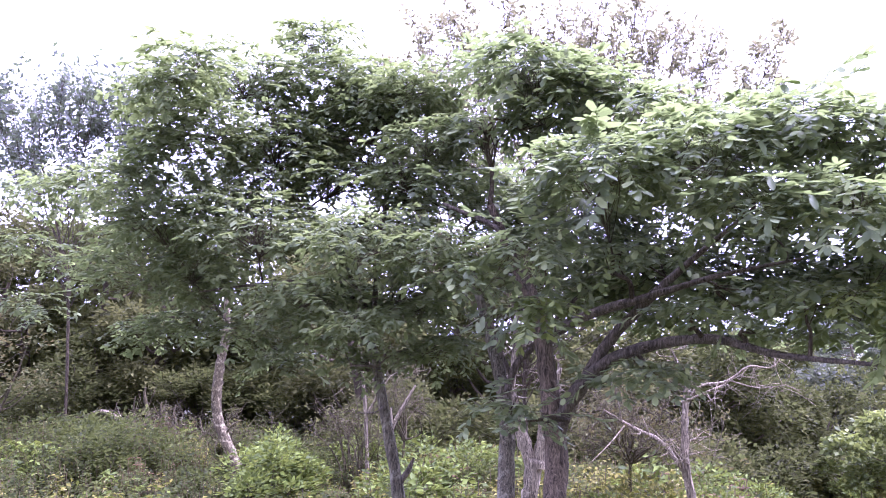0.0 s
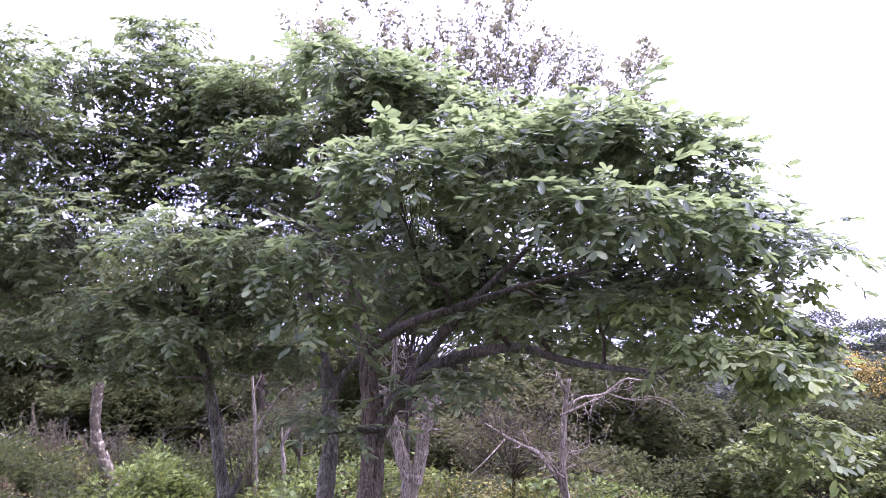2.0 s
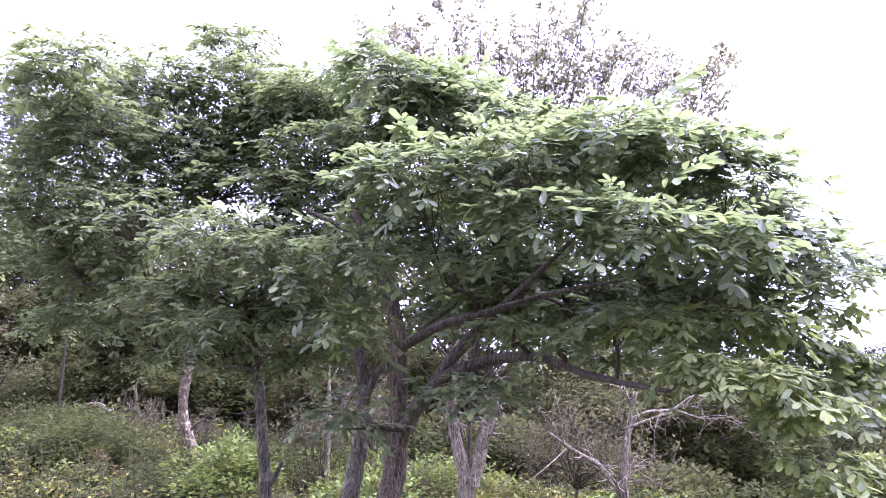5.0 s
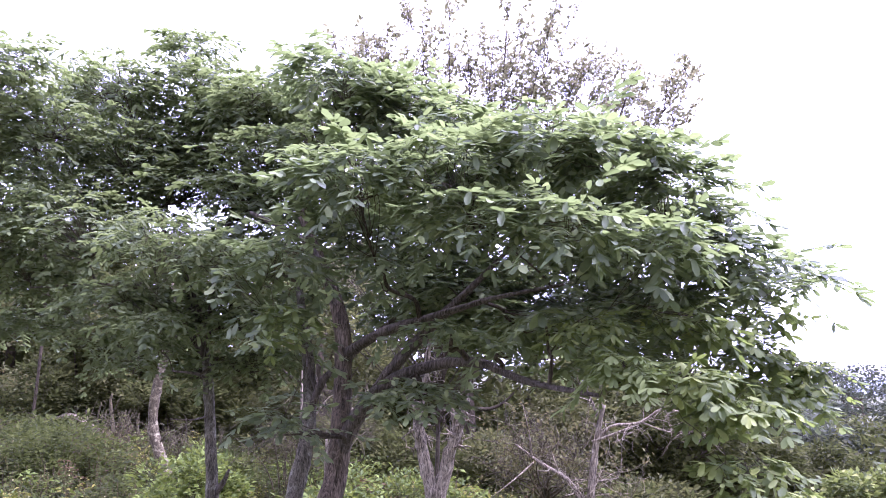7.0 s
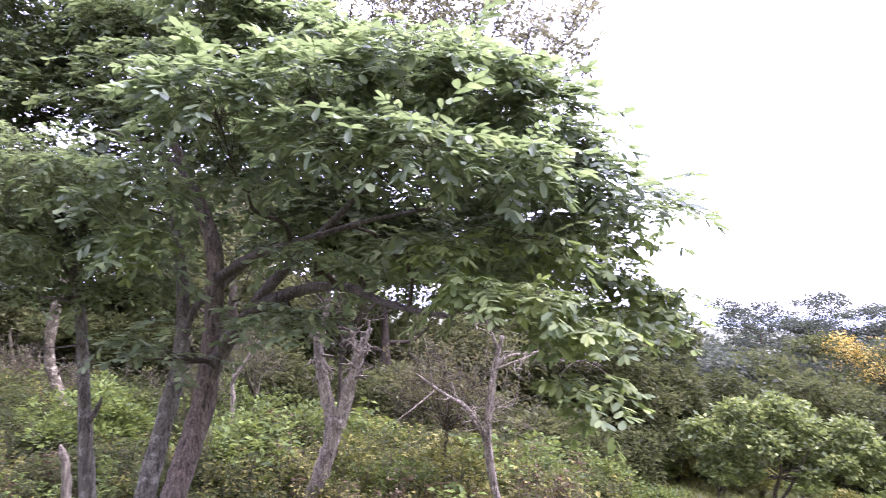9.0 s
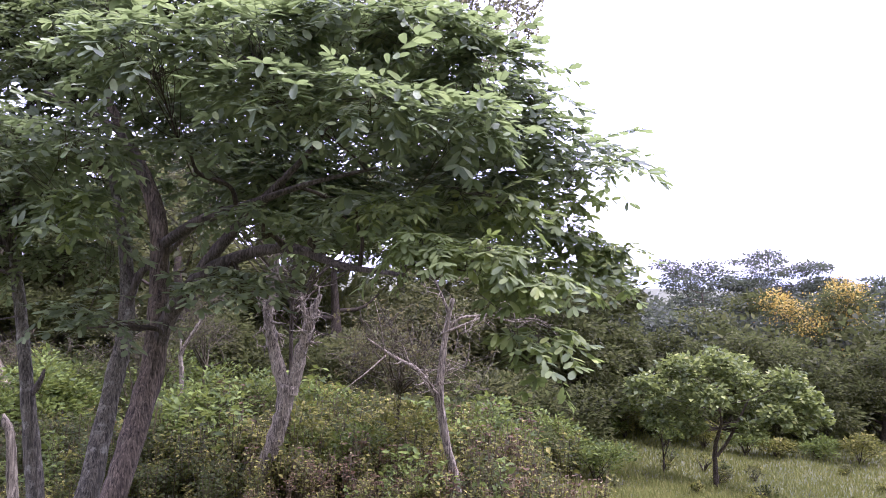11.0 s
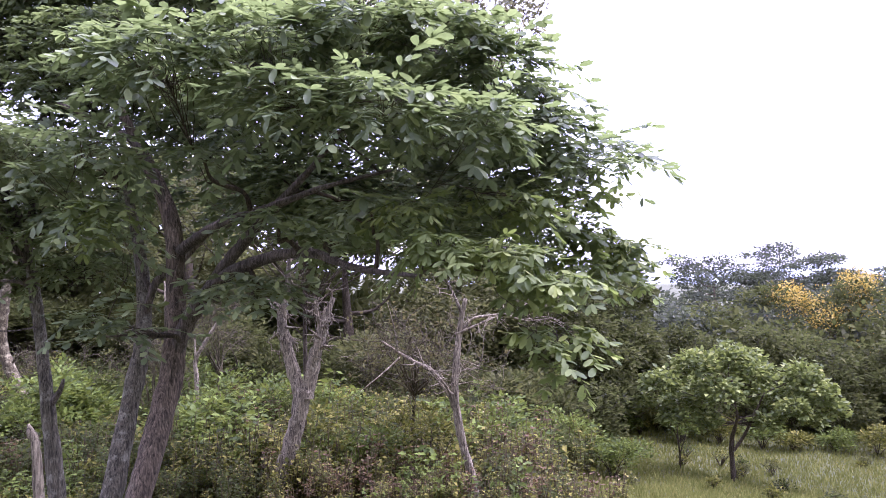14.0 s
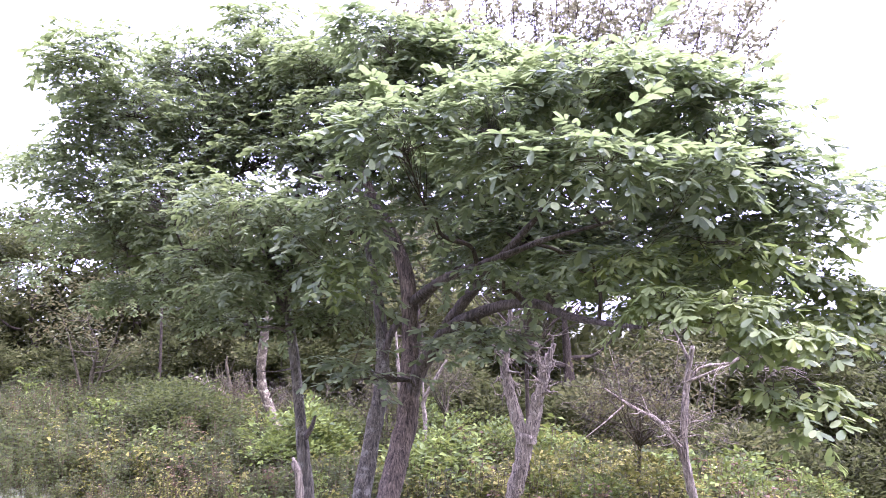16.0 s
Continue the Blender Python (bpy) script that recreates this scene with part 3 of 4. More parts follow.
BACK = [
    (-2.46, 7.60, 2.45, 0.30), (-1.85, 7.40, 2.23, 0.49), (-1.13, 7.20, 2.41, 0.59), (-0.44, 7.00, 2.31, 0.51),
    (0.20, 6.60, 2.19, 0.43), (-0.84, 7.40, 2.91, 0.69), (-1.71, 7.60, 3.03, 0.72), (-2.39, 7.60, 3.35, 0.45),
    (0.48, 6.30, 2.28, 0.31), (0.97, 6.00, 1.99, 0.25), (1.38, 5.80, 1.60, 0.22), (-0.14, 7.00, 2.97, 0.54),
    (-1.30, 6.60, 3.49, 0.60), (-0.36, 6.40, 3.57, 0.53), (0.25, 6.00, 3.04, 0.40),
]
LEFT_MORE = [
    (-5.75, 6.00, 4.18, 0.42), (-6.40, 6.40, 3.60, 0.32), (-7.15, 6.90, 3.62, 0.30), (-5.71, 6.40, 3.73, 0.53),
    (-5.98, 6.40, 3.05, 0.47), (-3.56, 7.00, 4.37, 0.51), (-3.23, 6.60, 3.76, 0.45), (-4.17, 7.60, 4.53, 0.55),
    (-4.71, 7.60, 4.10, 0.49), (-4.04, 6.90, 2.69, 0.38), (-4.44, 6.60, 2.29, 0.36), (-5.77, 6.80, 2.59, 0.51),
    (-3.74, 7.40, 2.21, 0.55), (-3.31, 7.20, 1.70, 0.37), (-4.52, 7.60, 2.20, 0.57), (-7.70, 7.10, 3.66, 0.20), (-5.42, 5.40, 4.08, 0.28),
]
FRONT = [
    (-2.49, 5.20, 2.05, 0.20), (-0.45, 5.00, 2.08, 0.19), (-1.39, 5.60, 1.46, 0.18), (-2.72, 5.80, 1.29, 0.20),
    (-2.35, 5.60, 1.88, 0.18), (-1.81, 5.80, 1.44, 0.17), (1.33, 5.70, 2.60, 0.17), (1.58, 6.05, 2.58, 0.15), (1.20, 5.60, 2.20, 0.13),
    (0.59, 4.50, 1.19, 0.14), (0.78, 4.60, 1.02, 0.09), (-1.14, 5.30, 2.03, 0.19), (-0.80, 5.30, 1.88, 0.16),
    (-1.71, 5.40, 2.49, 0.21), (-2.96, 5.40, 2.36, 0.24), (0.79, 5.60, 3.02, 0.20), (0.86, 5.50, 2.78, 0.20),
    (0.97, 5.20, 2.19, 0.18), (1.11, 5.20, 2.38, 0.14),
    (1.25, 5.90, 1.95, 0.24), (1.05, 5.70, 1.72, 0.20), (1.58, 6.10, 1.70, 0.20),
]
FILL = [
    (-0.28, 7.40, 1.76, 0.27), (0.21, 7.20, 1.80, 0.27), (0.65, 7.00, 1.74, 0.26),
    (-0.95, 5.50, 3.50, 0.30), (-1.28, 5.80, 3.78, 0.32),
    (-0.62, 6.10, 2.12, 0.34), (-0.05, 5.80, 2.20, 0.34), (0.42, 5.70, 2.32, 0.30), (-1.15, 6.30, 2.42, 0.34), (0.75, 5.70, 1.95, 0.26), (0.10, 5.60, 1.88, 0.24),
    (-1.11, 7.40, 1.99, 0.44), (-0.32, 7.20, 2.02, 0.48), (0.32, 7.00, 2.11, 0.46), (0.65, 6.60, 1.98, 0.38),
    (-1.68, 7.40, 2.30, 0.45), (-2.77, 6.80, 4.49, 0.37), (-1.79, 6.40, 4.29, 0.38), (-1.44, 6.30, 4.01, 0.34),
    (-2.72, 6.50, 3.87, 0.41), (-2.18, 6.20, 3.86, 0.42), (-0.19, 5.30, 3.57, 0.24), (-0.65, 5.60, 3.60, 0.28),
]
LEFT_FILL = [
    (-3.45, 7.20, 4.42, 0.34), (-3.90, 7.40, 4.72, 0.36), (-5.55, 7.30, 4.75, 0.36),
    (-4.02, 7.30, 2.85, 0.36), (-3.70, 7.50, 3.05, 0.36), (-4.40, 7.50, 3.05, 0.36),
    (-3.60, 7.50, 4.23, 0.56), (-3.03, 7.30, 3.65, 0.48), (-4.12, 7.50, 3.80, 0.57), (-5.26, 7.40, 3.63, 0.57),
    (-4.99, 7.90, 4.28, 0.61), (-3.55, 7.40, 3.32, 0.46),
    (-6.04, 7.60, 3.11, 0.59),
]
LEFT_SIDE = [
    (-8.35, 7.60, 3.72, 0.34), (-7.72, 7.60, 3.52, 0.38), (-8.25, 7.80, 3.05, 0.40), (-7.54, 7.80, 2.80, 0.42), (-8.40, 8.00, 2.30, 0.40),
    (-6.90, 7.50, 3.56, 0.36), (-6.30, 7.50, 3.58, 0.38), (-5.60, 7.45, 3.46, 0.38), (-5.15, 7.50, 3.34, 0.34), (-6.95, 7.80, 3.12, 0.38),
]
LEFT_LOW = [
    (-6.31, 7.60, 2.05, 0.40), (-5.52, 7.40, 1.92, 0.38), (-4.88, 7.20, 2.05, 0.36), (-4.47, 7.20, 1.82, 0.30),
    (-5.94, 7.40, 2.45, 0.45), (-3.48, 6.90, 2.10, 0.30), (-3.33, 6.90, 1.78, 0.26), (-5.20, 7.80, 1.62, 0.36),
    (-6.90, 8.00, 2.00, 0.42), (-4.15, 7.40, 1.60, 0.26),
]
GREY_LOBES = [
    (-3.22, 6.60, 3.23, 0.48), (-2.84, 6.90, 3.12, 0.46), (-3.33, 7.00, 2.65, 0.47), (-3.17, 7.40, 2.47, 0.55),
    (-2.46, 7.30, 3.32, 0.55),
]
GREY_LIMBS = [
    [(-2.61, 6.40, 1.32, 0.054), (-2.51, 6.60, 1.55, 0.056), (-2.31, 6.70, 1.75, 0.046), (-2.03, 6.80, 2.06, 0.031), (-1.60, 7.00, 2.44, 0.016)],
    [(-2.60, 6.40, 1.46, 0.039), (-2.68, 6.60, 1.76, 0.030), (-2.74, 6.70, 2.08, 0.021)],
]
broad_tree("broadleaf_tree", "spreading green broadleaf tree with a leaning reddish trunk", slimmer(MAIN, 0.92), MAIN_LIMBS, [(*b[:4], 0.85 if b[3] > 0.6 else 1.0) for b in UPPER] + [(*b, 1.4, 0.88) for b in LOWER[:4]] + [(*b, 1.1, 0.88) for b in LOWER[4:8]] + [(*b, 0.75) for b in LOWER[8:]] + [(*b, 0.45 if b[2] < 2.4 else 0.32) for b in BACK] + [(*b, 1.0 if b[0] > 0.3 else 0.65, 0.88 if b[0] > 0 and b[2] < 2.3 else 1.0) for b in FRONT] + [(*b, 0.55) for b in FILL], BARK_RED, LEAF, 3, 500, near=300, blade=0.098)
broad_tree("slim_tree", "slim grey-barked tree with a wide blue-green crown", slimmer(SLIM, 0.74), [slimmer(b, 0.85) for b in SLIM_LIMBS], [(*b, 0.4 if k in (7, 13) else 0.7 if k in (4, 8, 9, 10, 11) else 1.0) for k, b in enumerate(LEFT)] + LEFT_MORE + [(*b, 0.7) for b in LEFT_FILL] + [(*b, 0.8) for b in LEFT_LOW] + [(*b, 0.42 if k < 5 else 0.8) for k, b in enumerate(LEFT_SIDE)], BARK_GREY, LEAF_LEFT, 4, 500, near=160, tilt=0.14, blade=0.078, tufts=0.14)
broad_tree("lichened_tree", "leaning grey lichen-covered trunk under the leafy crown", slimmer(GREY, 0.9), [slimmer(b, 0.75) for b in GREY_LIMBS], [(*b, 0.4) for b in GREY_LOBES], BARK_GREY, LEAF, 6, 400)


# ---- dead trees ----
def dead_tree(name, label, trunk_rows, limbs, bark, seed, twig_every=0, reach=0.5, drop=0.3):
    rng = np.random.default_rng(seed)
    x, y, z, r = trunk_rows[0]
    gz = float(ground_height(x, y)) - 0.05
    base = np.array([x, y, gz])
    rows = [(x, y, gz, r * 1.25)] + list(trunk_rows) if z > gz + 0.1 else list(trunk_rows)
    tree = thing(name, base, label, "dead tree")
    part("trunk", moved(tube(rows, 12, 8, 0.1, rng, 0.12), base), bark, tree, smooth=True)
    for limb in limbs:
        part("limb", moved(tube(limb, 8, 6, 0.1, rng, 0.12), base), bark, tree, smooth=True)
    if twig_every:
        tw = []
        for limb in limbs or [trunk_rows]:
            p = smooth_path(limb)
            for _ in range(twig_every):
                s = p[rng.integers(len(p) // 3, len(p))]
                d = rng.standard_normal(3) + [0, 0, 0.2]
                d = d / np.linalg.norm(d) * reach * rng.uniform(0.5, 1.2)
                q = s[:3] + d * 0.5 + rng.normal(0, 0.06, 3)
                e = s[:3] + d + rng.normal(0, 0.08, 3)
                w = max(0.4 * s[3], 0.006)
                tw.append(tube([(*s[:3], w), (*q, w * 0.7), (*e, 0.003)], 4, 3, 0))
                for _ in range(3):
                    f = q + (e - q) * rng.random()
                    g = f + rng.standard_normal(3) * reach * 0.35
                    tw.append(tube([(*f, w * 0.5), (*((f + g) / 2 + rng.normal(0, 0.03, 3)), w * 0.35), (*g, 0.002)], 3, 2, 0))
        part("twigwork", moved(join(tw), base), bark, tree, kind="stuff")
    return tree


STUMP = [(-3.16, 12.70, -2.85, 0.146), (-2.83, 12.70, -2.11, 0.142), (-2.46, 12.70, -1.13, 0.142), (-2.30, 12.70, -0.32, 0.156)]
STUMP_LIMBS = [
    [(-2.32, 12.70, -0.48, 0.127), (-2.52, 12.70, 0.12, 0.098), (-2.63, 12.70, 0.60, 0.088), (-2.70, 12.70, 0.94, 0.059), (-2.75, 12.70, 1.10, 0.034)],
    [(-2.25, 12.70, -0.48, 0.120), (-2.12, 12.70, 0.15, 0.098), (-2.00, 12.70, 0.55, 0.088), (-1.90, 12.70, 0.95, 0.064), (-1.78, 12.70, 1.22, 0.026)],
    [(-1.99, 12.70, 0.60, 0.044), (-2.06, 12.70, 0.90, 0.036), (-2.12, 12.70, 1.16, 0.016)],
    [(-2.64, 12.72, 0.55, 0.060), (-2.64, 12.72, 0.99, 0.052), (-2.57, 12.72, 1.58, 0.045), (-2.54, 12.74, 2.00, 0.036), (-2.50, 12.76, 2.28, 0.012)],
]
PALE = [(0.75, 13.00, -2.93, 0.120), (0.63, 13.00, -2.11, 0.110), (0.40, 13.00, -1.18, 0.110), (0.30, 13.00, -0.40, 0.100), (0.39, 13.10, 0.58, 0.076), (0.50, 13.10, 1.18, 0.055)]
PALE_LIMBS = [
    [(0.27, 13.00, -0.74, 0.045), (0.20, 12.90, -0.43, 0.040), (0.07, 12.80, -0.22, 0.025)],
    [(0.37, 13.10, 0.48, 0.045), (0.62, 13.05, 0.82, 0.036), (1.10, 13.00, 0.92, 0.030), (1.45, 12.95, 1.16, 0.024), (1.85, 13.00, 1.14, 0.018), (2.10, 13.00, 1.40, 0.008)],
    [(1.12, 13.00, 0.93, 0.022), (1.55, 12.90, 0.80, 0.015), (1.95, 12.80, 0.84, 0.007)],
    [(0.45, 13.10, 0.88, 0.045), (0.30, 13.10, 1.23, 0.030), (0.15, 13.10, 1.58, 0.015)],
    [(0.32, 13.10, 0.55, 0.040), (0.61, 13.00, 0.68, 0.030), (0.97, 12.90, 0.85, 0.020)],
    [(0.29, 13.10, -0.15, 0.030), (0.49, 13.00, -0.07, 0.020), (0.75, 12.90, 0.00, 0.010)],
]
POST = [(-2.11, 4.00, 0.10, 0.046), (-2.14, 4.00, 0.45, 0.043), (-2.16, 4.00, 0.70, 0.037)]
dead_tree("forked_snag", "bleached dead trunk forking into two broken arms", slimmer(STUMP, 0.92), [slimmer(b, 1.08) for b in STUMP_LIMBS], BARK_PALE, 11, 16, 0.3)
dead_tree("bare_tree", "pale dead tree with broken bare branches", slimmer(PALE, 0.65), [slimmer(b, 0.75) for b in PALE_LIMBS], BARK_PALE, 12, 10, 0.6)
SAPLING = [(-5.53, 17.00, -1.34, 0.052), (-5.53, 17.00, -0.70, 0.052), (-5.55, 17.00, -0.31, 0.046), (-5.26, 17.00, 0.21, 0.039), (-4.98, 17.00, 0.66, 0.026)]
SAPLING_LIMB = [(-5.55, 17.00, -0.37, 0.033), (-5.58, 17.00, 0.15, 0.020)]
LOG = [(-14.90, 24.00, -2.10, 0.090), (-15.40, 24.00, -1.23, 0.085), (-16.35, 24.00, -0.76, 0.080), (-16.97, 24.00, -0.52, 0.065), (-17.96, 24.00, -0.71, 0.040), (-19.12, 24.00, -0.28, 0.020)]
DEADBR = [(0.13, 13.05, -0.39, 0.046), (-0.10, 13.20, -0.11, 0.044), (-0.56, 13.30, 0.12, 0.034), (-1.01, 13.40, 0.41, 0.014)]
dead_tree("broken_post", "short broken trunk with a jagged top standing in weeds", slimmer(POST, 0.6) + [(-2.185, 4.0, 0.76, 0.022), (-2.20, 4.0, 0.81, 0.006)], [], BARK_PALE, 13)


# ---- woods behind ----
def wood_tree(name, label, x, y, height, width, foliage, bark, seed, leaves=5200, size=0.2, lean=0.0, clear=0.25, lobes=14, flat=0.7, group="woods", extra=None, clump=(0.13, 0.22), given=(), stout=1.0, forks=()):
    """A tree seen from afar: tapered trunk, limbs and a ragged crown of clumped leaves."""
    rng = np.random.default_rng(seed)
    gz = float(ground_height(x, y)) - 0.1
    base = np.array([x, y, gz])
    tree = thing(name, base, label, "tree", group)
    r = (0.02 * height + 0.05) * stout
    top = np.array([lean * height, rng.normal(0, 0.3), height * 0.7])
    trunk = [(0, 0, 0, r * 1.3), (top[0] * 0.2 + rng.normal(0, 0.15), rng.normal(0, 0.1), height * 0.3, r), (top[0] * 0.6 + rng.normal(0, 0.12), 0, height * 0.52, r * 0.6), (*top, r * 0.15)]
    part("trunk", tube(trunk, 9, 5, 0.06, rng), bark, tree, smooth=True)
    sp = smooth_path(trunk)
    for fork in forks:
        part("fork", tube(fork, 8, 5, 0.06, rng), bark, tree, smooth=True)
    clumps, limbs = [], []
    for k, (lx, ly, lz, lr) in enumerate(given):
        c = np.array([lx, ly, lz]) - base
        s = sp[np.argmin(np.abs(sp[:, 2] - max(c[2] - 0.8, 1.9)))]
        clumps.append((*c, lr))
        limbs.append(tube([(*s[:3], 0.024), (*((s[:3] + c) / 2 + [0, 0, -0.12]), 0.015), (*c, 0.008)], 5, 4, 0.05, rng))
    for k in range(0 if given else lobes):
        a, f = k * 2.4 + rng.normal(0, 0.4), rng.uniform(clear + 0.08, 1.0)
        reach = width / 2 * math.sqrt(max(0.05, 1 - (2 * (f - clear) / (1 - clear) - 0.9) ** 2 * 0.62)) * rng.uniform(0.45, 0.95)
        s = sp[np.argmin(np.abs(sp[:, 2] - height * (f - 0.16)))]
        c = np.array([s[0] + reach * math.cos(a), s[1] + reach * math.sin(a), height * f * 0.96])
        rr = width * rng.uniform(*clump)
        clumps.append((*c, rr))
        mid = (s[:3] + c) / 2 + [0, 0, -0.05 * height]
        limbs.append(tube([(*s[:3], max(s[3] * 0.55, 0.02)), (*mid, max(s[3] * 0.35, 0.014)), (*c, 0.01)], 5, 4, 0.05, rng))
    for piece in limbs:
        part("limb", piece, bark, tree, smooth=True)
    area = sum(c[3] ** 2 for c in clumps)
    places, ways, _ = lobe_points(rng, clumps, leaves / area, 0.6, -0.7, flat)
    up = np.array([0, 0, 1.0]) + 0.6 * rng.standard_normal(ways.shape)
    geo = spread(small_leaf(1.0, 0.66 if given else 0.5), places, turn_of(ways + rng.normal(0, 0.4, ways.shape), up), size * rng.uniform(0.6, 1.3, len(places)))
    part("crown", geo, foliage, tree)
    if extra:
        pick = rng.random(len(places)) < extra[1]
        pick &= (places[:, 2] > height * 0.36) & (np.sin(2.1 * places[:, 0]) + np.sin(1.7 * places[:, 2] + places[:, 0]) > 0.05)
        spot = np.repeat(places[pick], 7, axis=0)
        spot = spot + rng.normal(0, 0.2, spot.shape) + [0, -0.1, 0.12]
        part("blossom", spread(small_leaf(1.0, 0.8), spot, turn_of(rng.standard_normal(spot.shape), rng.standard_normal(spot.shape)), size * rng.uniform(0.28, 0.6, len(spot))), extra[0], tree)
    return tree


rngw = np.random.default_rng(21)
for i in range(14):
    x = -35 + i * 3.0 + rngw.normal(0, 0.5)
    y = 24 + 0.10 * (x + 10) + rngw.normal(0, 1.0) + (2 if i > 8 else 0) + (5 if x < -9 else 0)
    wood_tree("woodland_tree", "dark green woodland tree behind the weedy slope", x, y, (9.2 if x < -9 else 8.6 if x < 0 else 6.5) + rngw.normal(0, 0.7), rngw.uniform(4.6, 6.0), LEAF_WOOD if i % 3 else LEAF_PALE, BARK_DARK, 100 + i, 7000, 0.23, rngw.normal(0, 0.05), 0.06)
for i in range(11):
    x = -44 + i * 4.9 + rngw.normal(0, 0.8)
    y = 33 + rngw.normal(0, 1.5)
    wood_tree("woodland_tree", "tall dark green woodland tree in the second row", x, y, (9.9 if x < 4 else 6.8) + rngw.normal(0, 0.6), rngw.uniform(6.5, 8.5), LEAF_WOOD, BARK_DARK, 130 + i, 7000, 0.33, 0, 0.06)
for i in range(11):
    x = 10 + i * 4.4 + rngw.normal(0, 0.7)
    y = 43 + rngw.normal(0, 1.5)
    wood_tree("woodland_tree", "dark green tree at the far edge of the pasture", x, y, 5.5 + rngw.normal(0, 0.7), rngw.uniform(6.5, 8.5), LEAF_HAZED if i % 2 else LEAF_WOOD, BARK_DARK, 160 + i, 6000, 0.34, 0, 0.04)
for i in range(9):
    wood_tree("woodland_tree", "far dark tree beyond the pasture", 12 + i * 6.5 + rngw.normal(0, 1), 68 + rngw.normal(0, 3), 6.9 + rngw.normal(0, 0.6), 9.5, LEAF_HAZED, BARK_DARK, 220 + i, 2200, 0.6, 0, 0.05)
for i in range(11):
    wood_tree("woodland_tree", "tall dark tree deep in the woods", -52 + i * 5.6 + rngw.normal(0, 1), 42 + rngw.normal(0, 2), 11.2 + rngw.normal(0, 0.8), 8.5, LEAF_WOOD, BARK_DARK, 240 + i, 2600, 0.5, 0, 0.03)
for i in range(9):
    wood_tree("woodland_tree", "low tree beyond the pasture with haze in its grey-green leaf colour", 8 + i * 4.4 + rngw.normal(0, 0.8), 49 + rngw.normal(0, 1.2), 5.2 + rngw.normal(0, 0.5), 7.5, LEAF_HAZED, BARK_DARK, 280 + i, 3200, 0.42, 0, 0.02)
wood_tree("ochre_tree", "thin small tree with ochre leaves and pale forked stems", -19.0, 21.0, 5.0, 4.4, LEAF_OCHRE, BARK_TWIG, 260, 1500, 0.14, 0, 0.42, 16, 0.6, "", stout=0.5, forks=[[(0.0, 0, 0.2, 0.05), (-0.35, 0, 1.3, 0.045), (-0.8, 0, 2.6, 0.03), (-1.2, 0, 3.6, 0.012)], [(0.0, 0, 0.3, 0.05), (0.45, 0, 1.6, 0.04), (1.0, 0, 2.8, 0.025), (1.3, 0, 3.6, 0.01)]])
for i in range(6):
    x = 7.5 + i * 3.6 + rngw.normal(0, 0.5)
    wood_tree("woodland_tree", "dark bushy tree behind the pasture", x, 34.5 + rngw.normal(0, 1.0), 4.2 + rngw.normal(0, 0.5), rngw.uniform(4.5, 5.5), LEAF_WOOD, BARK_DARK, 180 + i, 5200, 0.24, 0, 0.03)
for i, (x, y, h) in enumerate(((5.2, 29.0, 4.8), (7.6, 30.5, 4.9), (10.2, 32.5, 4.6), (3.0, 27.5, 5.4))):
    wood_tree("woodland_tree", "dark leafy tree at the corner of the woods", x, y, h, 4.2, LEAF_WOOD, BARK_DARK, 190 + i, 6500, 0.21, 0, 0.05)
wood_tree("flat_topped_tree", "tall far tree with a layered flat-topped crown, haze in its grey-green colour", 27.2, 56, 9.9, 8.2, LEAF_HAZED, BARK_DARK, 201, 14000, 0.25, 0.03, 0.35, 30, 0.33, "", None, (0.13, 0.2))
wood_tree("flat_topped_tree", "tall far tree with an open airy crown, haze in its grey-green colour", 20.8, 54, 9.2, 8.5, LEAF_HAZED, BARK_DARK, 202, 9000, 0.24, -0.03, 0.35, 20, 0.4, "", None, (0.12, 0.19))
wood_tree("blossoming_tree", "broad dark tree covered with patches of yellow blossom", 22.9, 43, 7.5, 7.4, LEAF_WOOD, BARK_DARK, 203, 5200, 0.26, 0, 0.12, 16, 0.7, "", (BLOSSOM, 0.4))
ORCHARD = [
    (6.84, 22.60, -1.71, 0.69), (7.95, 22.80, -1.22, 0.80), (9.16, 23.20, -1.09, 0.82), (9.77, 22.60, -1.49, 0.73),
    (7.64, 23.40, -2.48, 0.68), (8.61, 22.30, -2.00, 0.78), (10.51, 23.50, -2.37, 0.75), (11.49, 23.20, -1.57, 0.74),
    (11.75, 22.70, -2.12, 0.69), (12.42, 23.00, -2.64, 0.49), (10.87, 22.40, -2.53, 0.62), (6.42, 23.00, -2.34, 0.42),
    (10.10, 24.20, -1.30, 0.83), (8.61, 24.20, -2.22, 0.89), (12.02, 24.00, -2.19, 0.81),
    (8.20, 22.50, -2.85, 0.55), (10.10, 22.60, -2.95, 0.52), (11.50, 22.60, -2.85, 0.50), (7.20, 22.80, -2.80, 0.45),
]
wood_tree("orchard_tree", "small round green tree with a slender forked trunk in the pasture", 9.2, 23, 4.3, 6.0, LEAF_ROUND, BARK_DARK, 204, 9200, 0.18, 0.0, 0.46, 0, 0.75, "", given=[(x, y, z, r * 0.79) for x, y, z, r in ORCHARD], stout=0.5, forks=[[(0.0, 0, 1.1, 0.055), (0.35, 0, 1.6, 0.05), (0.65, 0, 2.2, 0.042), (1.0, 0, 2.9, 0.02)]])


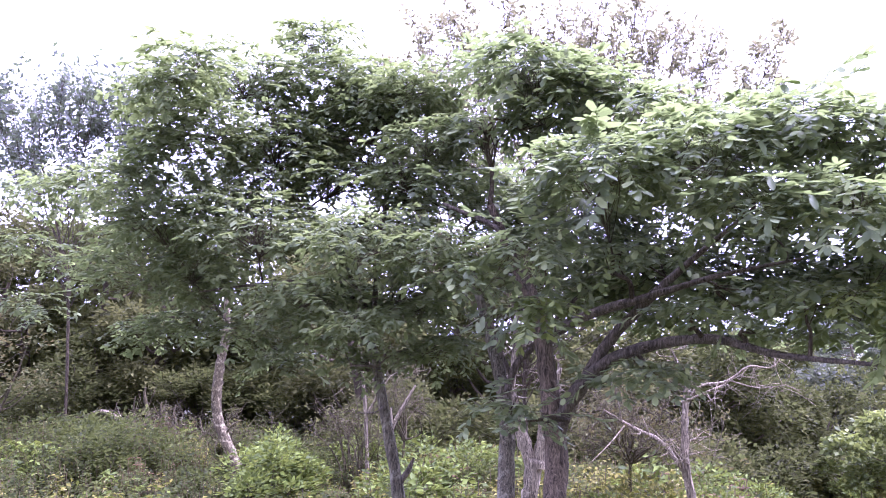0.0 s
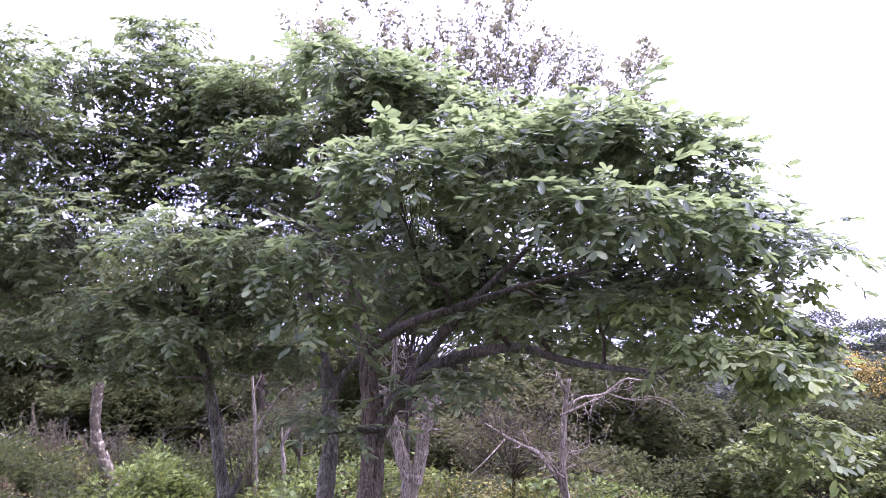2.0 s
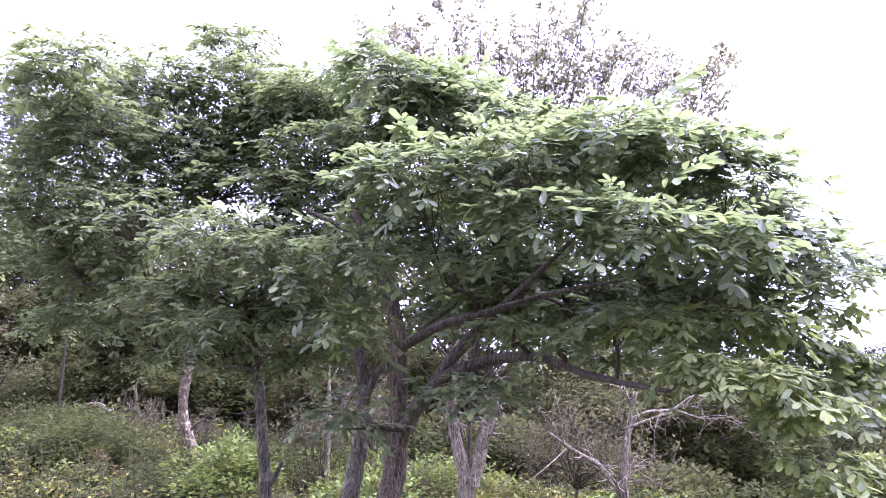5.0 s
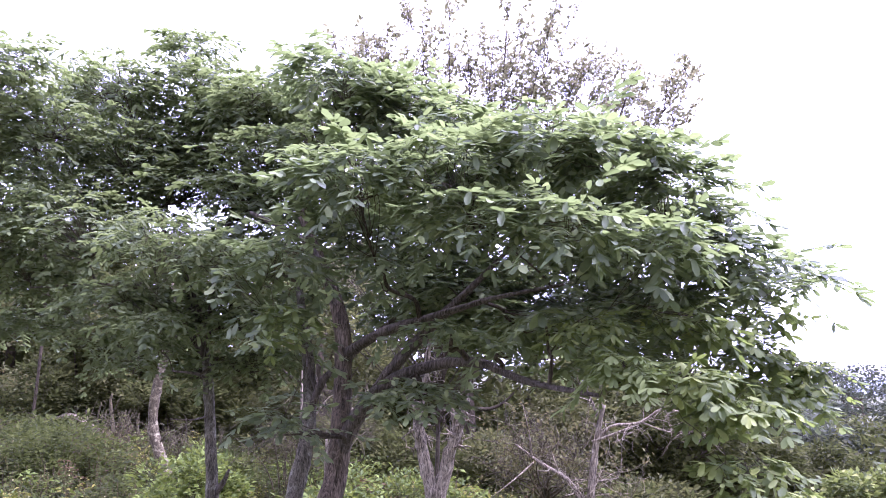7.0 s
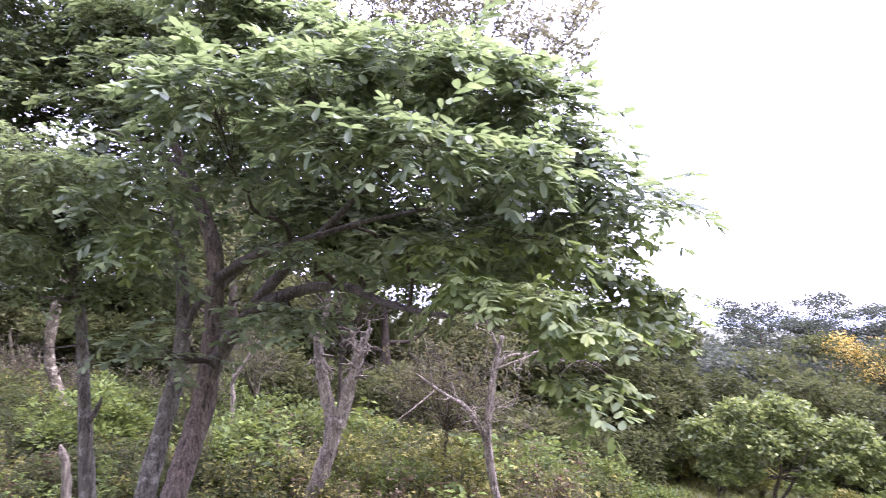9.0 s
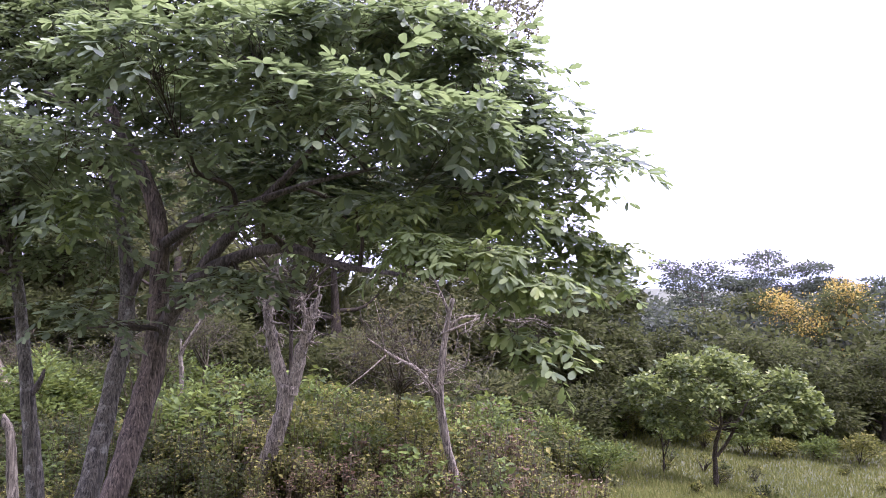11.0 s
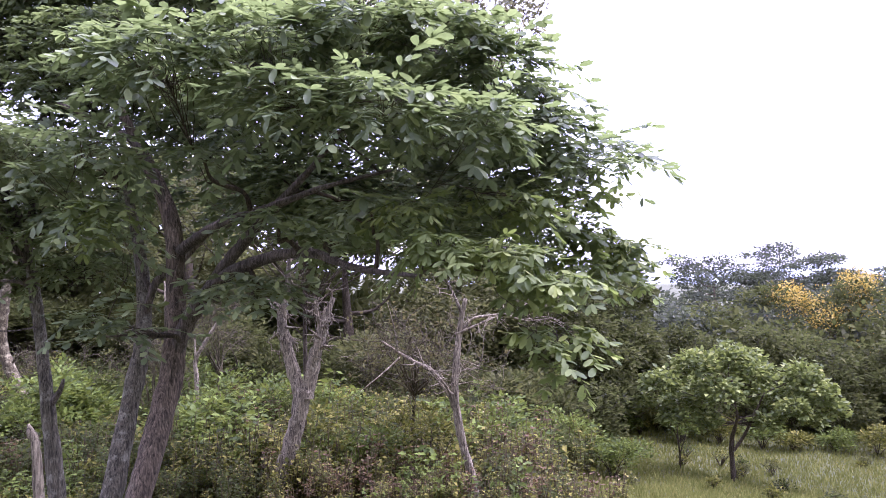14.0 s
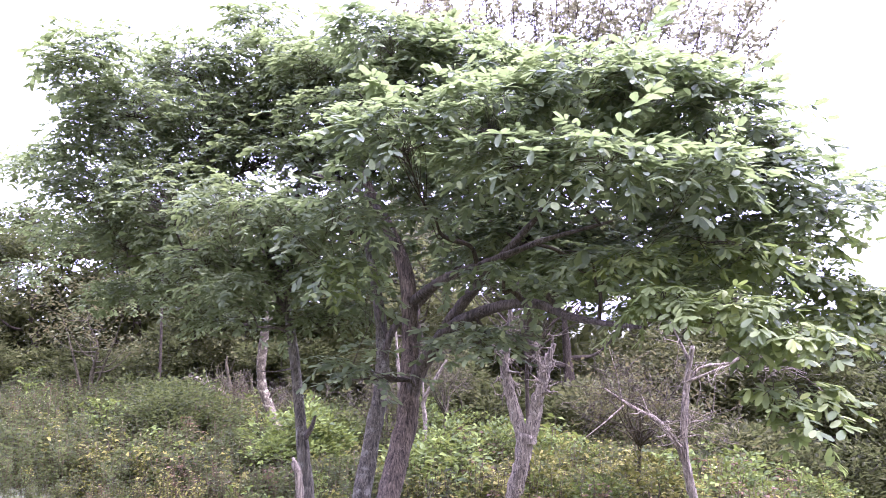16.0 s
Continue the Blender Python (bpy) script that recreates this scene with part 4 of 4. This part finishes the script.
def airy_tree(label, foot, crown, spread_x, spread_z, stems, seed, foliage, size=0.085, leaves=70, thick=0.06, twiggy=9, loose=0.045):
    """A loose tree of upright wands set with small leaves."""
    rng = np.random.default_rng(seed)
    gz = float(ground_height(*foot)) - 0.1
    base = np.array([foot[0], foot[1], gz])
    tree = thing("airy_tree", base, label, "tree")
    c = np.array(crown) - base
    stem = [(0, 0, 0, thick * 1.4), (0.03, 0, 0.35 * c[2], thick * 1.2), (0.12 * c[0], 0.1 * c[1], 0.62 * c[2], thick), (*c, thick * 0.5)]
    part("trunk", tube(stem, 9, 5, 0.05, rng), BARK_DARK, tree, smooth=True)
    sp = smooth_path(stem, 10)
    places, ways = [], []
    for k in range(stems):
        f = (k + rng.random()) / stems
        tip = np.array([spread_x[0] + f * (spread_x[1] - spread_x[0]), crown[1] + rng.normal(0, 0.8), spread_z(f) + rng.normal(0, 0.16)]) - base
        o = sp[rng.integers(len(sp) // 2, len(sp)), :3]
        mid = o + (tip - o) * [0.7, 0.7, 0.45] + rng.normal(0, 0.1, 3)
        rows = [(*o, thick * 0.4), (*mid, thick * 0.25), (*tip, 0.004)]
        part("limb", tube(rows, 5, 5, 0.05, rng), BARK_DARK, tree, smooth=True)
        p = smooth_path(rows, 10)
        twigs = []
        for _ in range(twiggy):
            s = p[rng.integers(len(p) * 3 // 7, len(p) - 1), :3]
            e = s + np.array([rng.normal(0, 0.19), rng.normal(0, 0.2), rng.uniform(0.1, 0.5)]) * (size / 0.085 if size > 0.15 else 1.0)
            twigs.append(tube([(*s, 0.007), (*((s + e) / 2 + rng.normal(0, 0.03, 3)), 0.005), (*e, 0.003)], 3, 1))
            g = rng.random((leaves // twiggy, 1))
            places.append(s + (e - s) * (0.2 + 0.85 * g) + rng.normal(0, loose, (len(g), 3)))
            ways.append(rng.standard_normal((len(g), 3)) * [1, 1, 0.7] + [0, 0, 0.3])
        part("twigwork", join(twigs), BARK_DARK, tree, kind="stuff")
    places, ways = np.concatenate(places), np.concatenate(ways)
    up = rng.standard_normal(ways.shape) + [0, 0, 0.8]
    part("foliage", spread(small_leaf(1.0, 0.5), places, turn_of(ways, up), size * rng.uniform(0.7, 1.3, len(places))), foliage, tree, kind="stuff")


airy_tree("tall tree with sparse small brownish leaves on upright twigs", (-2.46, 13.6), (-1.8, 11.6, 3.9), (-5.4, 1.75), lambda f: float(np.interp(f, (0, 0.2, 0.37, 0.64, 0.74, 0.89, 1.0), (6.15, 6.9, 7.4, 7.3, 7.0, 6.55, 5.8))), 86, 205, LEAF_AIRY, 0.088, 290, 0.032, 13, 0.035)
airy_tree("loose small-leaved grey-green tree behind the slim tree", (-17.6, 22.9), (-18.6, 22.6, 8.2), (-21.2, -13.8), lambda f: 9.6 + 1.2 * math.sin(math.pi * f), 44, 206, LEAF_FINE, 0.2, 215, 0.04, 12, 0.09)
TRL = [(-8.70, 16.20, -2.00, 0.19), (-8.88, 16.20, -1.44, 0.175), (-9.18, 16.20, -0.71, 0.165), (-9.48, 16.20, -0.01, 0.158), (-9.52, 16.20, 0.70, 0.150), (-9.43, 16.20, 1.34, 0.145), (-9.34, 16.20, 1.80, 0.125), (-9.29, 16.20, 2.39, 0.105), (-9.32, 16.20, 3.40, 0.075)]
TRL_LIMBS = [[(-9.36, 16.20, 1.60, 0.06), (-9.10, 16.10, 2.10, 0.045), (-8.60, 16.00, 2.50, 0.02)], [(-9.34, 16.20, -0.35, 0.03), (-9.10, 16.10, -0.10, 0.02), (-8.85, 16.00, 0.02, 0.008)]]
dead_tree("bare_sapling", "thin pale forked dead sapling at the wood's edge", SAPLING, [SAPLING_LIMB], BARK_PALE, 15)


def lying_branch(name, label, rows, seed, twigs=8):
    """A fallen dead branch, propped on the brush below it."""
    rng = np.random.default_rng(seed)
    base = np.array(rows[0][:3])
    ob = thing(name, base, label, "branch")
    part("stem", moved(tube(rows, 8, 6, 0.1, rng, 0.1), base), BARK_PALE, ob, smooth=True)
    p = smooth_path(rows)
    for _ in range(twigs):
        q = p[rng.integers(len(p) // 3, len(p))]
        e = q[:3] + rng.normal(0, 0.35, 3) + [-0.3, 0, 0.1]
        part("twig", moved(tube([(*q[:3], 0.018), (*((q[:3] + e) / 2 + rng.normal(0, 0.05, 3)), 0.012), (*e, 0.004)], 5, 3, 0.05, rng), base), BARK_PALE, ob)
    return ob


def bare_shrub(name, label, x, y, height, width, seed, stems=16, forks=7, lift=0.0, leafy=0.5, foliage=LEAF_PALE):
    """A leafless, tangled grey shrub."""
    rng = np.random.default_rng(seed)
    base = np.array([x, y, float(ground_height(x, y)) - 0.05])
    ob = thing(name, base, label, "shrub")
    fine = []
    foot = np.array([0, 0, lift])
    if lift:
        part("trunk", tube([(0.1, 0, 0, 0.05), (-0.05, 0, lift * 0.5, 0.04), (0, 0, lift, 0.034)], 8, 6, 0.08, rng), BARK_TWIG, ob, smooth=True)
    for k in range(stems):
        a = k * 2.4
        rr = width / 2 * math.sqrt((k + 0.5) / stems)
        tip = np.array([rr * math.cos(a), rr * math.sin(a), height * (1 - 0.25 * (rr / width * 2) ** 2) * rng.uniform(0.82, 1.08)]) + rng.normal(0, 0.15, 3)
        mid = foot + (tip - foot) * [0.3, 0.3, 0.6] + rng.normal(0, 0.2, 3)
        rows = [(0.05 * math.cos(a), 0.05 * math.sin(a), lift, 0.024), (*mid, 0.016), (*tip, 0.005)]
        part("stem", tube(rows, 5, 6, 0.08, rng), BARK_TWIG, ob, smooth=True)
        p = smooth_path(rows, 8)
        for _ in range(forks):
            q = p[rng.integers(len(p) * 5 // 8, len(p)), :3]
            e = q + rng.normal(0, 0.3, 3) + [0, 0, 0.12]
            m = (q + e) / 2 + rng.normal(0, 0.07, 3)
            fine.append(tube([(*q, 0.009), (*m, 0.007), (*e, 0.003)], 3, 3, 0))
            for _ in range(3):
                g = m + rng.normal(0, 0.2, 3)
                fine.append(tube([(*m, 0.006), (*((m + g) / 2 + rng.normal(0, 0.03, 3)), 0.005), (*g, 0.0025)], 3, 2, 0))
    part("twigwork", join(fine), BARK_TWIG, ob, kind="stuff")
    ends = np.array([piece[0][-1] for piece in fine])
    ends = ends[rng.random(len(ends)) < leafy]
    if len(ends):
        ends = np.concatenate([ends + rng.normal(0, 0.06, ends.shape) for _ in range(5)])
        part("foliage", spread(small_leaf(1.0, 0.5), ends, turn_of(rng.standard_normal(ends.shape), rng.standard_normal(ends.shape) + [0, 0, 1.0]), 0.085 * rng.uniform(0.6, 1.3, len(ends))), foliage, ob, kind="stuff")


STICKS = [(-14.85, 0.35, -0.10, 0.060), (-14.30, -0.15, -0.22, 0.055), (-14.12, -0.10, 0.12, 0.046), (-13.84, -0.25, -0.05, 0.040), (-15.15, 0.05, 0.14, 0.034), (-13.55, -0.60, 0.30, 0.03)]
for k, (x, top, lean, thick) in enumerate(STICKS):
    y = 23.0 + 0.4 * math.sin(3.1 * k)
    low = float(ground_height(x, y))
    mid = 0.5 * (top + low)
    fork = [(x - 0.6 * lean, y, top - 0.7, thick * 0.5), (x - 0.6 * lean + 0.2 * (-1) ** k, y - 0.1, top - 0.4, thick * 0.35), (x - 0.6 * lean + 0.34 * (-1) ** k, y - 0.15, top - 0.05, 0.006)]
    dead_tree("dead_sapling", "pale broken dead stem standing at the wood's edge", [(x - 2 * lean, y, low, thick * 1.2), (x - 1.1 * lean + 0.06, y, mid, thick), (x - 0.2 * lean - 0.04, y, top - 0.35, thick * 0.85), (x, y, top, thick * 0.35)], [fork] if k % 3 != 2 else [], BARK_TWIG, 60 + k, 2, 0.3)
dead_tree("bare_sapling", "thin white forked dead sapling before the dark woods", [(-6.16, 17.0, -2.2, 0.045), (-6.19, 17.0, -0.01, 0.042), (-6.24, 17.0, 0.75, 0.034), (-6.28, 17.0, 1.5, 0.014)], [[(-6.17, 17.0, -0.02, 0.034), (-5.90, 17.0, 0.42, 0.028), (-5.61, 17.0, 0.84, 0.016), (-5.40, 17.0, 0.98, 0.006)], [(-6.25, 17.0, 0.85, 0.018), (-6.05, 17.0, 1.25, 0.008)]], BARK_PALE, 75, 3, 0.3)
lying_branch("broken_branch", "pale broken branch propped against the pale dead tree", [(0.27, 13.02, -0.60, 0.05)] + DEADBR, 16)
lying_branch("fallen_log", "pale fallen log at the edge of the woods", LOG, 17, 5)
bare_shrub("bare_shrub", "tangled grey shrub with few ochre leaves behind the dead trees", -0.45, 14.4, 3.6, 3.2, 18, 22, 9, 2.25, 0.5, LEAF_OCHRE)
bare_shrub("bare_shrub", "small leafless grey shrub at the wood's edge", -5.6, 19.0, 3.6, 2.2, 19, 12, 7, 1.8)
bare_shrub("bare_shrub", "leafless grey brush under the dark trees", -13.5, 20.5, 1.9, 4.0, 20, 14, 6, 0.0, 0.15)
bare_shrub("bare_shrub", "leafless grey brush beside the lichen-spotted trunk", -10.6, 19.5, 1.8, 2.6, 21, 12, 6, 0.0, 0.15)
bare_shrub("bare_shrub", "leafless grey brush between the slim trunks", -6.6, 17.5, 3.0, 2.4, 22, 14)
dead_tree("spotted_trunk", "crooked pale trunk spotted with lichen rising from bushes", slimmer(TRL, 0.74), TRL_LIMBS, BARK_SPOT, 14)


# ---- undergrowth ----
def weed_geometry(seed, height, leaves, blade, wide, bare=0.12, shoots=5, broad=0.62, tufted=False):
    """A leggy weed: thin stems, bare below, with leaves that crowd to the top or stand in tufts at the tips."""
    rng = np.random.default_rng(seed)
    places, ways, stems = [], [], []
    for _ in range(shoots):
        a, sp = rng.uniform(0, 6.28), rng.uniform(0.05, wide)
        tip = np.array([math.cos(a) * sp, math.sin(a) * sp, height * rng.uniform(0.7, 1.05)])
        stems.append(tube([(0.3 * tip[0], 0.3 * tip[1], 0, 0.006), (*(tip * [0.5, 0.5, 0.55]), 0.0055), (*tip, 0.004)], 3, 1))
        n = leaves // shoots
        f = rng.uniform(bare, 1, n) ** 0.75
        if tufted:
            f = 1 - 0.62 * (1 - bare) * np.floor(rng.random(n) * 4) / 4 - 0.04 * rng.random(n)
        p = tip * np.stack([f ** 1.4, f ** 1.4, f], -1) + rng.normal(0, 0.03 if tufted else 0.05, (n, 3))
        places.append(p)
        ways.append(rng.standard_normal((n, 3)) * [1, 1, 0.35])
    places, ways = np.concatenate(places), np.concatenate(ways)
    up = np.array([0, 0, 1.0]) + 0.4 * rng.standard_normal(ways.shape)
    lv = spread(small_leaf(1.0, broad), places, turn_of(ways, up), blade * rng.uniform(0.6, 1.3, len(places)))
    tips = places[places[:, 2] > height * 0.72]
    tips = tips[rng.random(len(tips)) < 0.12] + [0, 0, 0.03]
    fl = spread(small_leaf(1.0, 0.8), tips, turn_of(rng.standard_normal((len(tips), 3)), np.tile([0, 0, 1.0], (len(tips), 1))), 0.035 * np.ones(len(tips)))
    return lv, join(stems), fl


def meadow_edge(y):
    """How far the weeds reach towards the open pasture."""
    return 0.12 * y + 0.004 * y * y + 0.5 * np.exp(-((y - 12.5) / 3) ** 2) - 0.8 * np.exp(-((y - 18) / 3.5) ** 2)


def spun(spin):
    turns = np.zeros((len(spin), 3, 3))
    turns[:, 0, 0] = turns[:, 1, 1] = np.cos(spin)
    turns[:, 1, 0], turns[:, 0, 1], turns[:, 2, 2] = np.sin(spin), -np.sin(spin), 1
    return turns


def scatter_weeds():
    rng = np.random.default_rng(31)
    n = 4000
    y = np.where(rng.random(n) < 0.3, rng.uniform(6, 12.5, n), 11.4 + 11.8 * rng.random(n) ** 0.95)
    x = rng.uniform(-1, 1, n) * (0.72 * y + 2) - 0.22 * y - 1
    keep = x < meadow_edge(y) + rng.normal(0, 0.5, n)
    x, y = x[keep], y[keep]
    pts = np.stack([x, y, ground_height(x, y)], -1)
    kinds = [weed_geometry(40 + i, 1.0, 100, 0.088, 0.30) for i in range(3)]
    kinds += [weed_geometry(43 + i, 1.0, 64, 0.07, 0.2, 0.45, 8) for i in range(2)]
    kinds += [weed_geometry(45, 1.0, 70, 0.07, 0.2, 0.3, 7)]
    kinds += [weed_geometry(46 + i, 1.12, 84, 0.135, 0.34, 0.2, 6, 0.5, True) for i in range(2)]
    patchy = 0.6 * (x < -4) + np.sin(0.9 * x + 0.5 * y) + np.sin(0.6 * y - 1.1 * x + 2) + rng.normal(0, 0.9, len(x))
    dry = patchy + 1.5 * np.exp(-((x - 2.0) / 2.8) ** 2 - ((y - 12.5) / 2.6) ** 2) * -1 - 1.6 * np.exp(-((x - meadow_edge(y) + 0.9) / 0.9) ** 2) * (y > 11)
    which = np.where(dry > -0.5, rng.integers(0, 3, len(x)), np.where(dry < -1.4, rng.integers(4, 6, len(x)), rng.integers(3, 5, len(x))))
    lush = np.sin(1.3 * x - 0.4 * y + 1) + np.sin(0.8 * x + 1.2 * y) + rng.normal(0, 0.5, len(x)) + np.clip(0.25 * (x + 3), -1.2, 0) > 0.95
    which = np.where(lush & (which < 3), rng.integers(6, 8, len(x)), which)
    # weeds further left take the shade-toned colour, with a random edge
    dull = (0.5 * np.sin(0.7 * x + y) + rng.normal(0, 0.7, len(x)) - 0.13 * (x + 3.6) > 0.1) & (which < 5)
    scale = rng.uniform(0.7, 1.25, len(x)) * np.clip(0.34 + (y - np.where(x < -4.5, 8.8, 9.8)) / 3.6, 0.22, 1.3) * np.clip(1 + (y - 15) / 30, 1, 1.25) * np.where(x < -5, 0.8, 1.0)
    turns = spun(rng.uniform(0, 6.28, len(x)))

    def lay(name, k, some, mat, label, only=None):
        only = np.ones(len(x), bool) if only is None else only
        picks = [(i, (which == i) & only) for i in some]
        me = mesh_of(name, *join([spread(kinds[i][k], pts[m], turns[m], scale[m]) for i, m in picks if m.any()]))
        me.materials.append(mat)
        tagged(new(name, me), label, "weeds", kind="stuff")

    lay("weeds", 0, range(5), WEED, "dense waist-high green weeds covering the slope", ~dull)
    lay("dull_weeds", 0, range(5), WEED_SHADE_TONE, "waist-high weeds below the woods with shade put into their darker colour", dull)
    lay("broad_weeds", 0, (6, 7), LEAF_BUSH, "bright broad-leaved weeds in tufts among the others")
    lay("withered_weeds", 0, [5], BROWN, "reddish brown withered weeds among the green ones")
    lay("weed_stalks", 1, range(8), DRY, "thin brown stalks among the weeds")
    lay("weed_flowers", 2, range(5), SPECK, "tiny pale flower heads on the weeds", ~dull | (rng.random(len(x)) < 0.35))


def bush(name, label, x, y, height, width, foliage, seed, leaves=1500, size=0.13, group="bushes"):
    """A rounded shrub branching from the ground."""
    rng = np.random.default_rng(seed)
    base = np.array([x, y, float(ground_height(x, y)) - 0.05])
    ob = thing(name, base, label, "bush", group)
    lobes = []
    for k in range(9):
        a = k * 2.4 + rng.normal(0, 0.3)
        rr = width / 2 * math.sqrt((k + 0.5) / 9) * 0.75
        lobes.append((rr * math.cos(a), rr * math.sin(a), height * rng.uniform(0.4, 0.85) * (1 - 0.25 * k / 9), width * 0.2))
        c = np.array(lobes[-1][:3])
        part("stem", tube([(0, 0, 0, 0.022), (*(c * [0.4, 0.4, 0.55]), 0.015), (*c, 0.006)], 5, 4, 0.05, rng), BARK_DARK, ob, smooth=True)
    area = sum(c[3] ** 2 for c in lobes)
    places, ways, _ = lobe_points(rng, lobes, leaves / area, 0.55, -0.7, 0.8)
    places[:, 2] = np.maximum(places[:, 2], 0.05)
    up = np.array([0, 0, 1.0]) + 0.5 * rng.standard_normal(ways.shape)
    part("foliage", spread(small_leaf(1.0, 0.5), places, turn_of(ways + [0, 0, 0.3], up), size * rng.uniform(0.6, 1.3, len(places))), foliage, ob, kind="stuff")


def scatter_grass():
    rng = np.random.default_rng(33)
    n = 210000
    y = 12 + 30 * rng.random(n)
    x = meadow_edge(y) - 1.0 + (y * 0.72) * rng.random(n)
    z = ground_height(x, y)
    v = np.array([(-0.13, 0, 0), (0.13, 0, 0), (0.0, 0.05, 1.0)])
    t = np.array([(0, 1, 2)])
    spin = rng.uniform(0, 6.28, n)
    turns = np.zeros((n, 3, 3))
    turns[:, 0, 0] = turns[:, 1, 1] = np.cos(spin)
    turns[:, 1, 0], turns[:, 0, 1], turns[:, 2, 2] = np.sin(spin), -np.sin(spin), 1
    turns[:, 0, 2], turns[:, 1, 2] = rng.normal(0, 0.3, n), rng.normal(0, 0.3, n)
    me = mesh_of("grass", *spread((v, t), np.stack([x, y, z], -1), turns, 0.045 + 0.17 * rng.random(n) ** 2.5))
    me.materials.append(GRASS)
    tagged(new("grass", me), "rough green pasture grass", "grass", kind="stuff")


def scatter_thicket():
    """The tangle of low growth that closes the woods between their trunks."""
    rng = np.random.default_rng(35)
    n = 30000
    x = np.where(rng.random(n) < 0.75, rng.uniform(-48, 5, n), rng.uniform(5, 34, n))
    y = np.where(x < 5, rng.uniform(26.5, 31, n), rng.uniform(37, 41, n))
    tall = np.where(x < 5, 5.4, 4.6) + 0.8 * np.sin(0.9 * x) + 0.5 * np.sin(2.3 * x + 1)
    pts = np.stack([x, y, ground_height(x, y) + tall * rng.random(n)], -1)
    way, up = rng.standard_normal((n, 3)), rng.standard_normal((n, 3)) + [0, 0, 1.0]
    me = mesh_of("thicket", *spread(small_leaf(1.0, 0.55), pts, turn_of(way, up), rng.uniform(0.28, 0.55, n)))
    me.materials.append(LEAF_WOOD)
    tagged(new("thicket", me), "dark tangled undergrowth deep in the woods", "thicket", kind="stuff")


scatter_weeds()
scatter_grass()
scatter_thicket()
rngb = np.random.default_rng(51)
for i in range(26):
    y = rngb.uniform(15, 21.5)
    x = -15 + i * 0.78 + rngb.normal(0, 0.4)
    h = rngb.uniform(1.3, 2.1)
    # left of x -9.5 every bush takes the shade-toned weed leaves
    bright = i % 3 != 2 and x > -9.5
    bush("bush", "bright green leafy bush among the weeds" if bright else "dull green bush among the weeds", x, y, h, h * rngb.uniform(1.2, 1.6), LEAF_BUSH if bright else WEED_SHADE_TONE, 300 + i, 1600, 0.135)
for i in range(8):
    y = rngb.uniform(15, 18)
    x = -7.5 + i * 1.15 + rngb.normal(0, 0.3)
    h = rngb.uniform(0.7, 1.1)
    bush("bush", "bright green leafy bush among the weeds", x, y, h, h * 1.4, LEAF_BUSH, 340 + i, 900, 0.15)
for i in range(9):
    x, y = 5.5 + i * 1.6 + rngb.normal(0, 0.4), 30.5 + rngb.normal(0, 0.8)
    bush("bush", "low green bush at the pasture's edge", x, y, rngb.uniform(0.9, 1.5), rngb.uniform(1.4, 2.2), LEAF_BUSH if i % 2 else WEED, 360 + i, 1200, 0.14)
for i in range(4):
    h = rngb.uniform(2.0, 2.35)
    bush("bush", "bright green leafy bush beside the dead trees", -2.6 + i * 0.85 + rngb.normal(0, 0.15), rngb.uniform(13.4, 13.9), h, h * 0.85, LEAF_BUSH if i % 3 else WEED, 350 + i, 1500, 0.105)
for k, (x, y, h) in enumerate(((-7.9, 15.2, 2.3), (-7.2, 15.0, 1.8), (-7.65, 14.2, 2.7))):
    bush("bush", "bright green leafy bush beside the lichen-spotted trunk", x, y, h, h * 0.8, LEAF_BUSH, 390 + k, 1500, 0.13)
for k, (x, y) in enumerate(((-5.8, 14.2), (-6.5, 14.9), (-5.1, 14.7))):
    bush("withered_shrub", "low shrub with withered brown leaves", x, y, 1.1, 1.3, BROWN, 380 + k, 700, 0.1, "withered shrubs")
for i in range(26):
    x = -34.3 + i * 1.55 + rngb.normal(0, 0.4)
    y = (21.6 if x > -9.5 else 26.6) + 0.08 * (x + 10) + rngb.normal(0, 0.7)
    # left of x -9 only the darker leaves, as painted shade under the canopy
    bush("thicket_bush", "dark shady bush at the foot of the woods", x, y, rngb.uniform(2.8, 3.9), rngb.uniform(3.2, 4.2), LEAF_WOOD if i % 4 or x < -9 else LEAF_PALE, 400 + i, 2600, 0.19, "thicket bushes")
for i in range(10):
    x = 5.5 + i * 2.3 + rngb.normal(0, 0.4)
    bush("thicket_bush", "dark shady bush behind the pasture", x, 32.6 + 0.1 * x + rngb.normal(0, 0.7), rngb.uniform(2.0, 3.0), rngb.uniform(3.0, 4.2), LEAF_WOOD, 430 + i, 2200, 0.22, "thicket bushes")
for k in range(26):
    y = rngb.uniform(18.5, 29)
    x = float(meadow_edge(y)) + 0.7 + (0.42 * y) * rngb.random()
    h = rngb.uniform(0.25, 0.6) + (0.35 if k % 7 == 0 else 0)
    bush("pasture_weed", "small leafy weed standing in the pasture grass", x, y, h, h * rngb.uniform(0.8, 1.3), (WEED, LEAF_PALE, WEED_SHADE_TONE)[k % 3], 450 + k, 150, 0.1, "pasture weeds")
dead_tree("dead_stick", "thin dark dead stick standing in the pasture", [(8.0, 24.6, -5.2, 0.035), (8.05, 24.6, -4.5, 0.03), (7.98, 24.6, -3.7, 0.018), (8.02, 24.6, -3.2, 0.008)], [[(8.03, 24.6, -4.4, 0.02), (8.2, 24.6, -3.9, 0.014), (8.3, 24.6, -3.5, 0.006)]], BARK_DARK, 23, 3, 0.35)
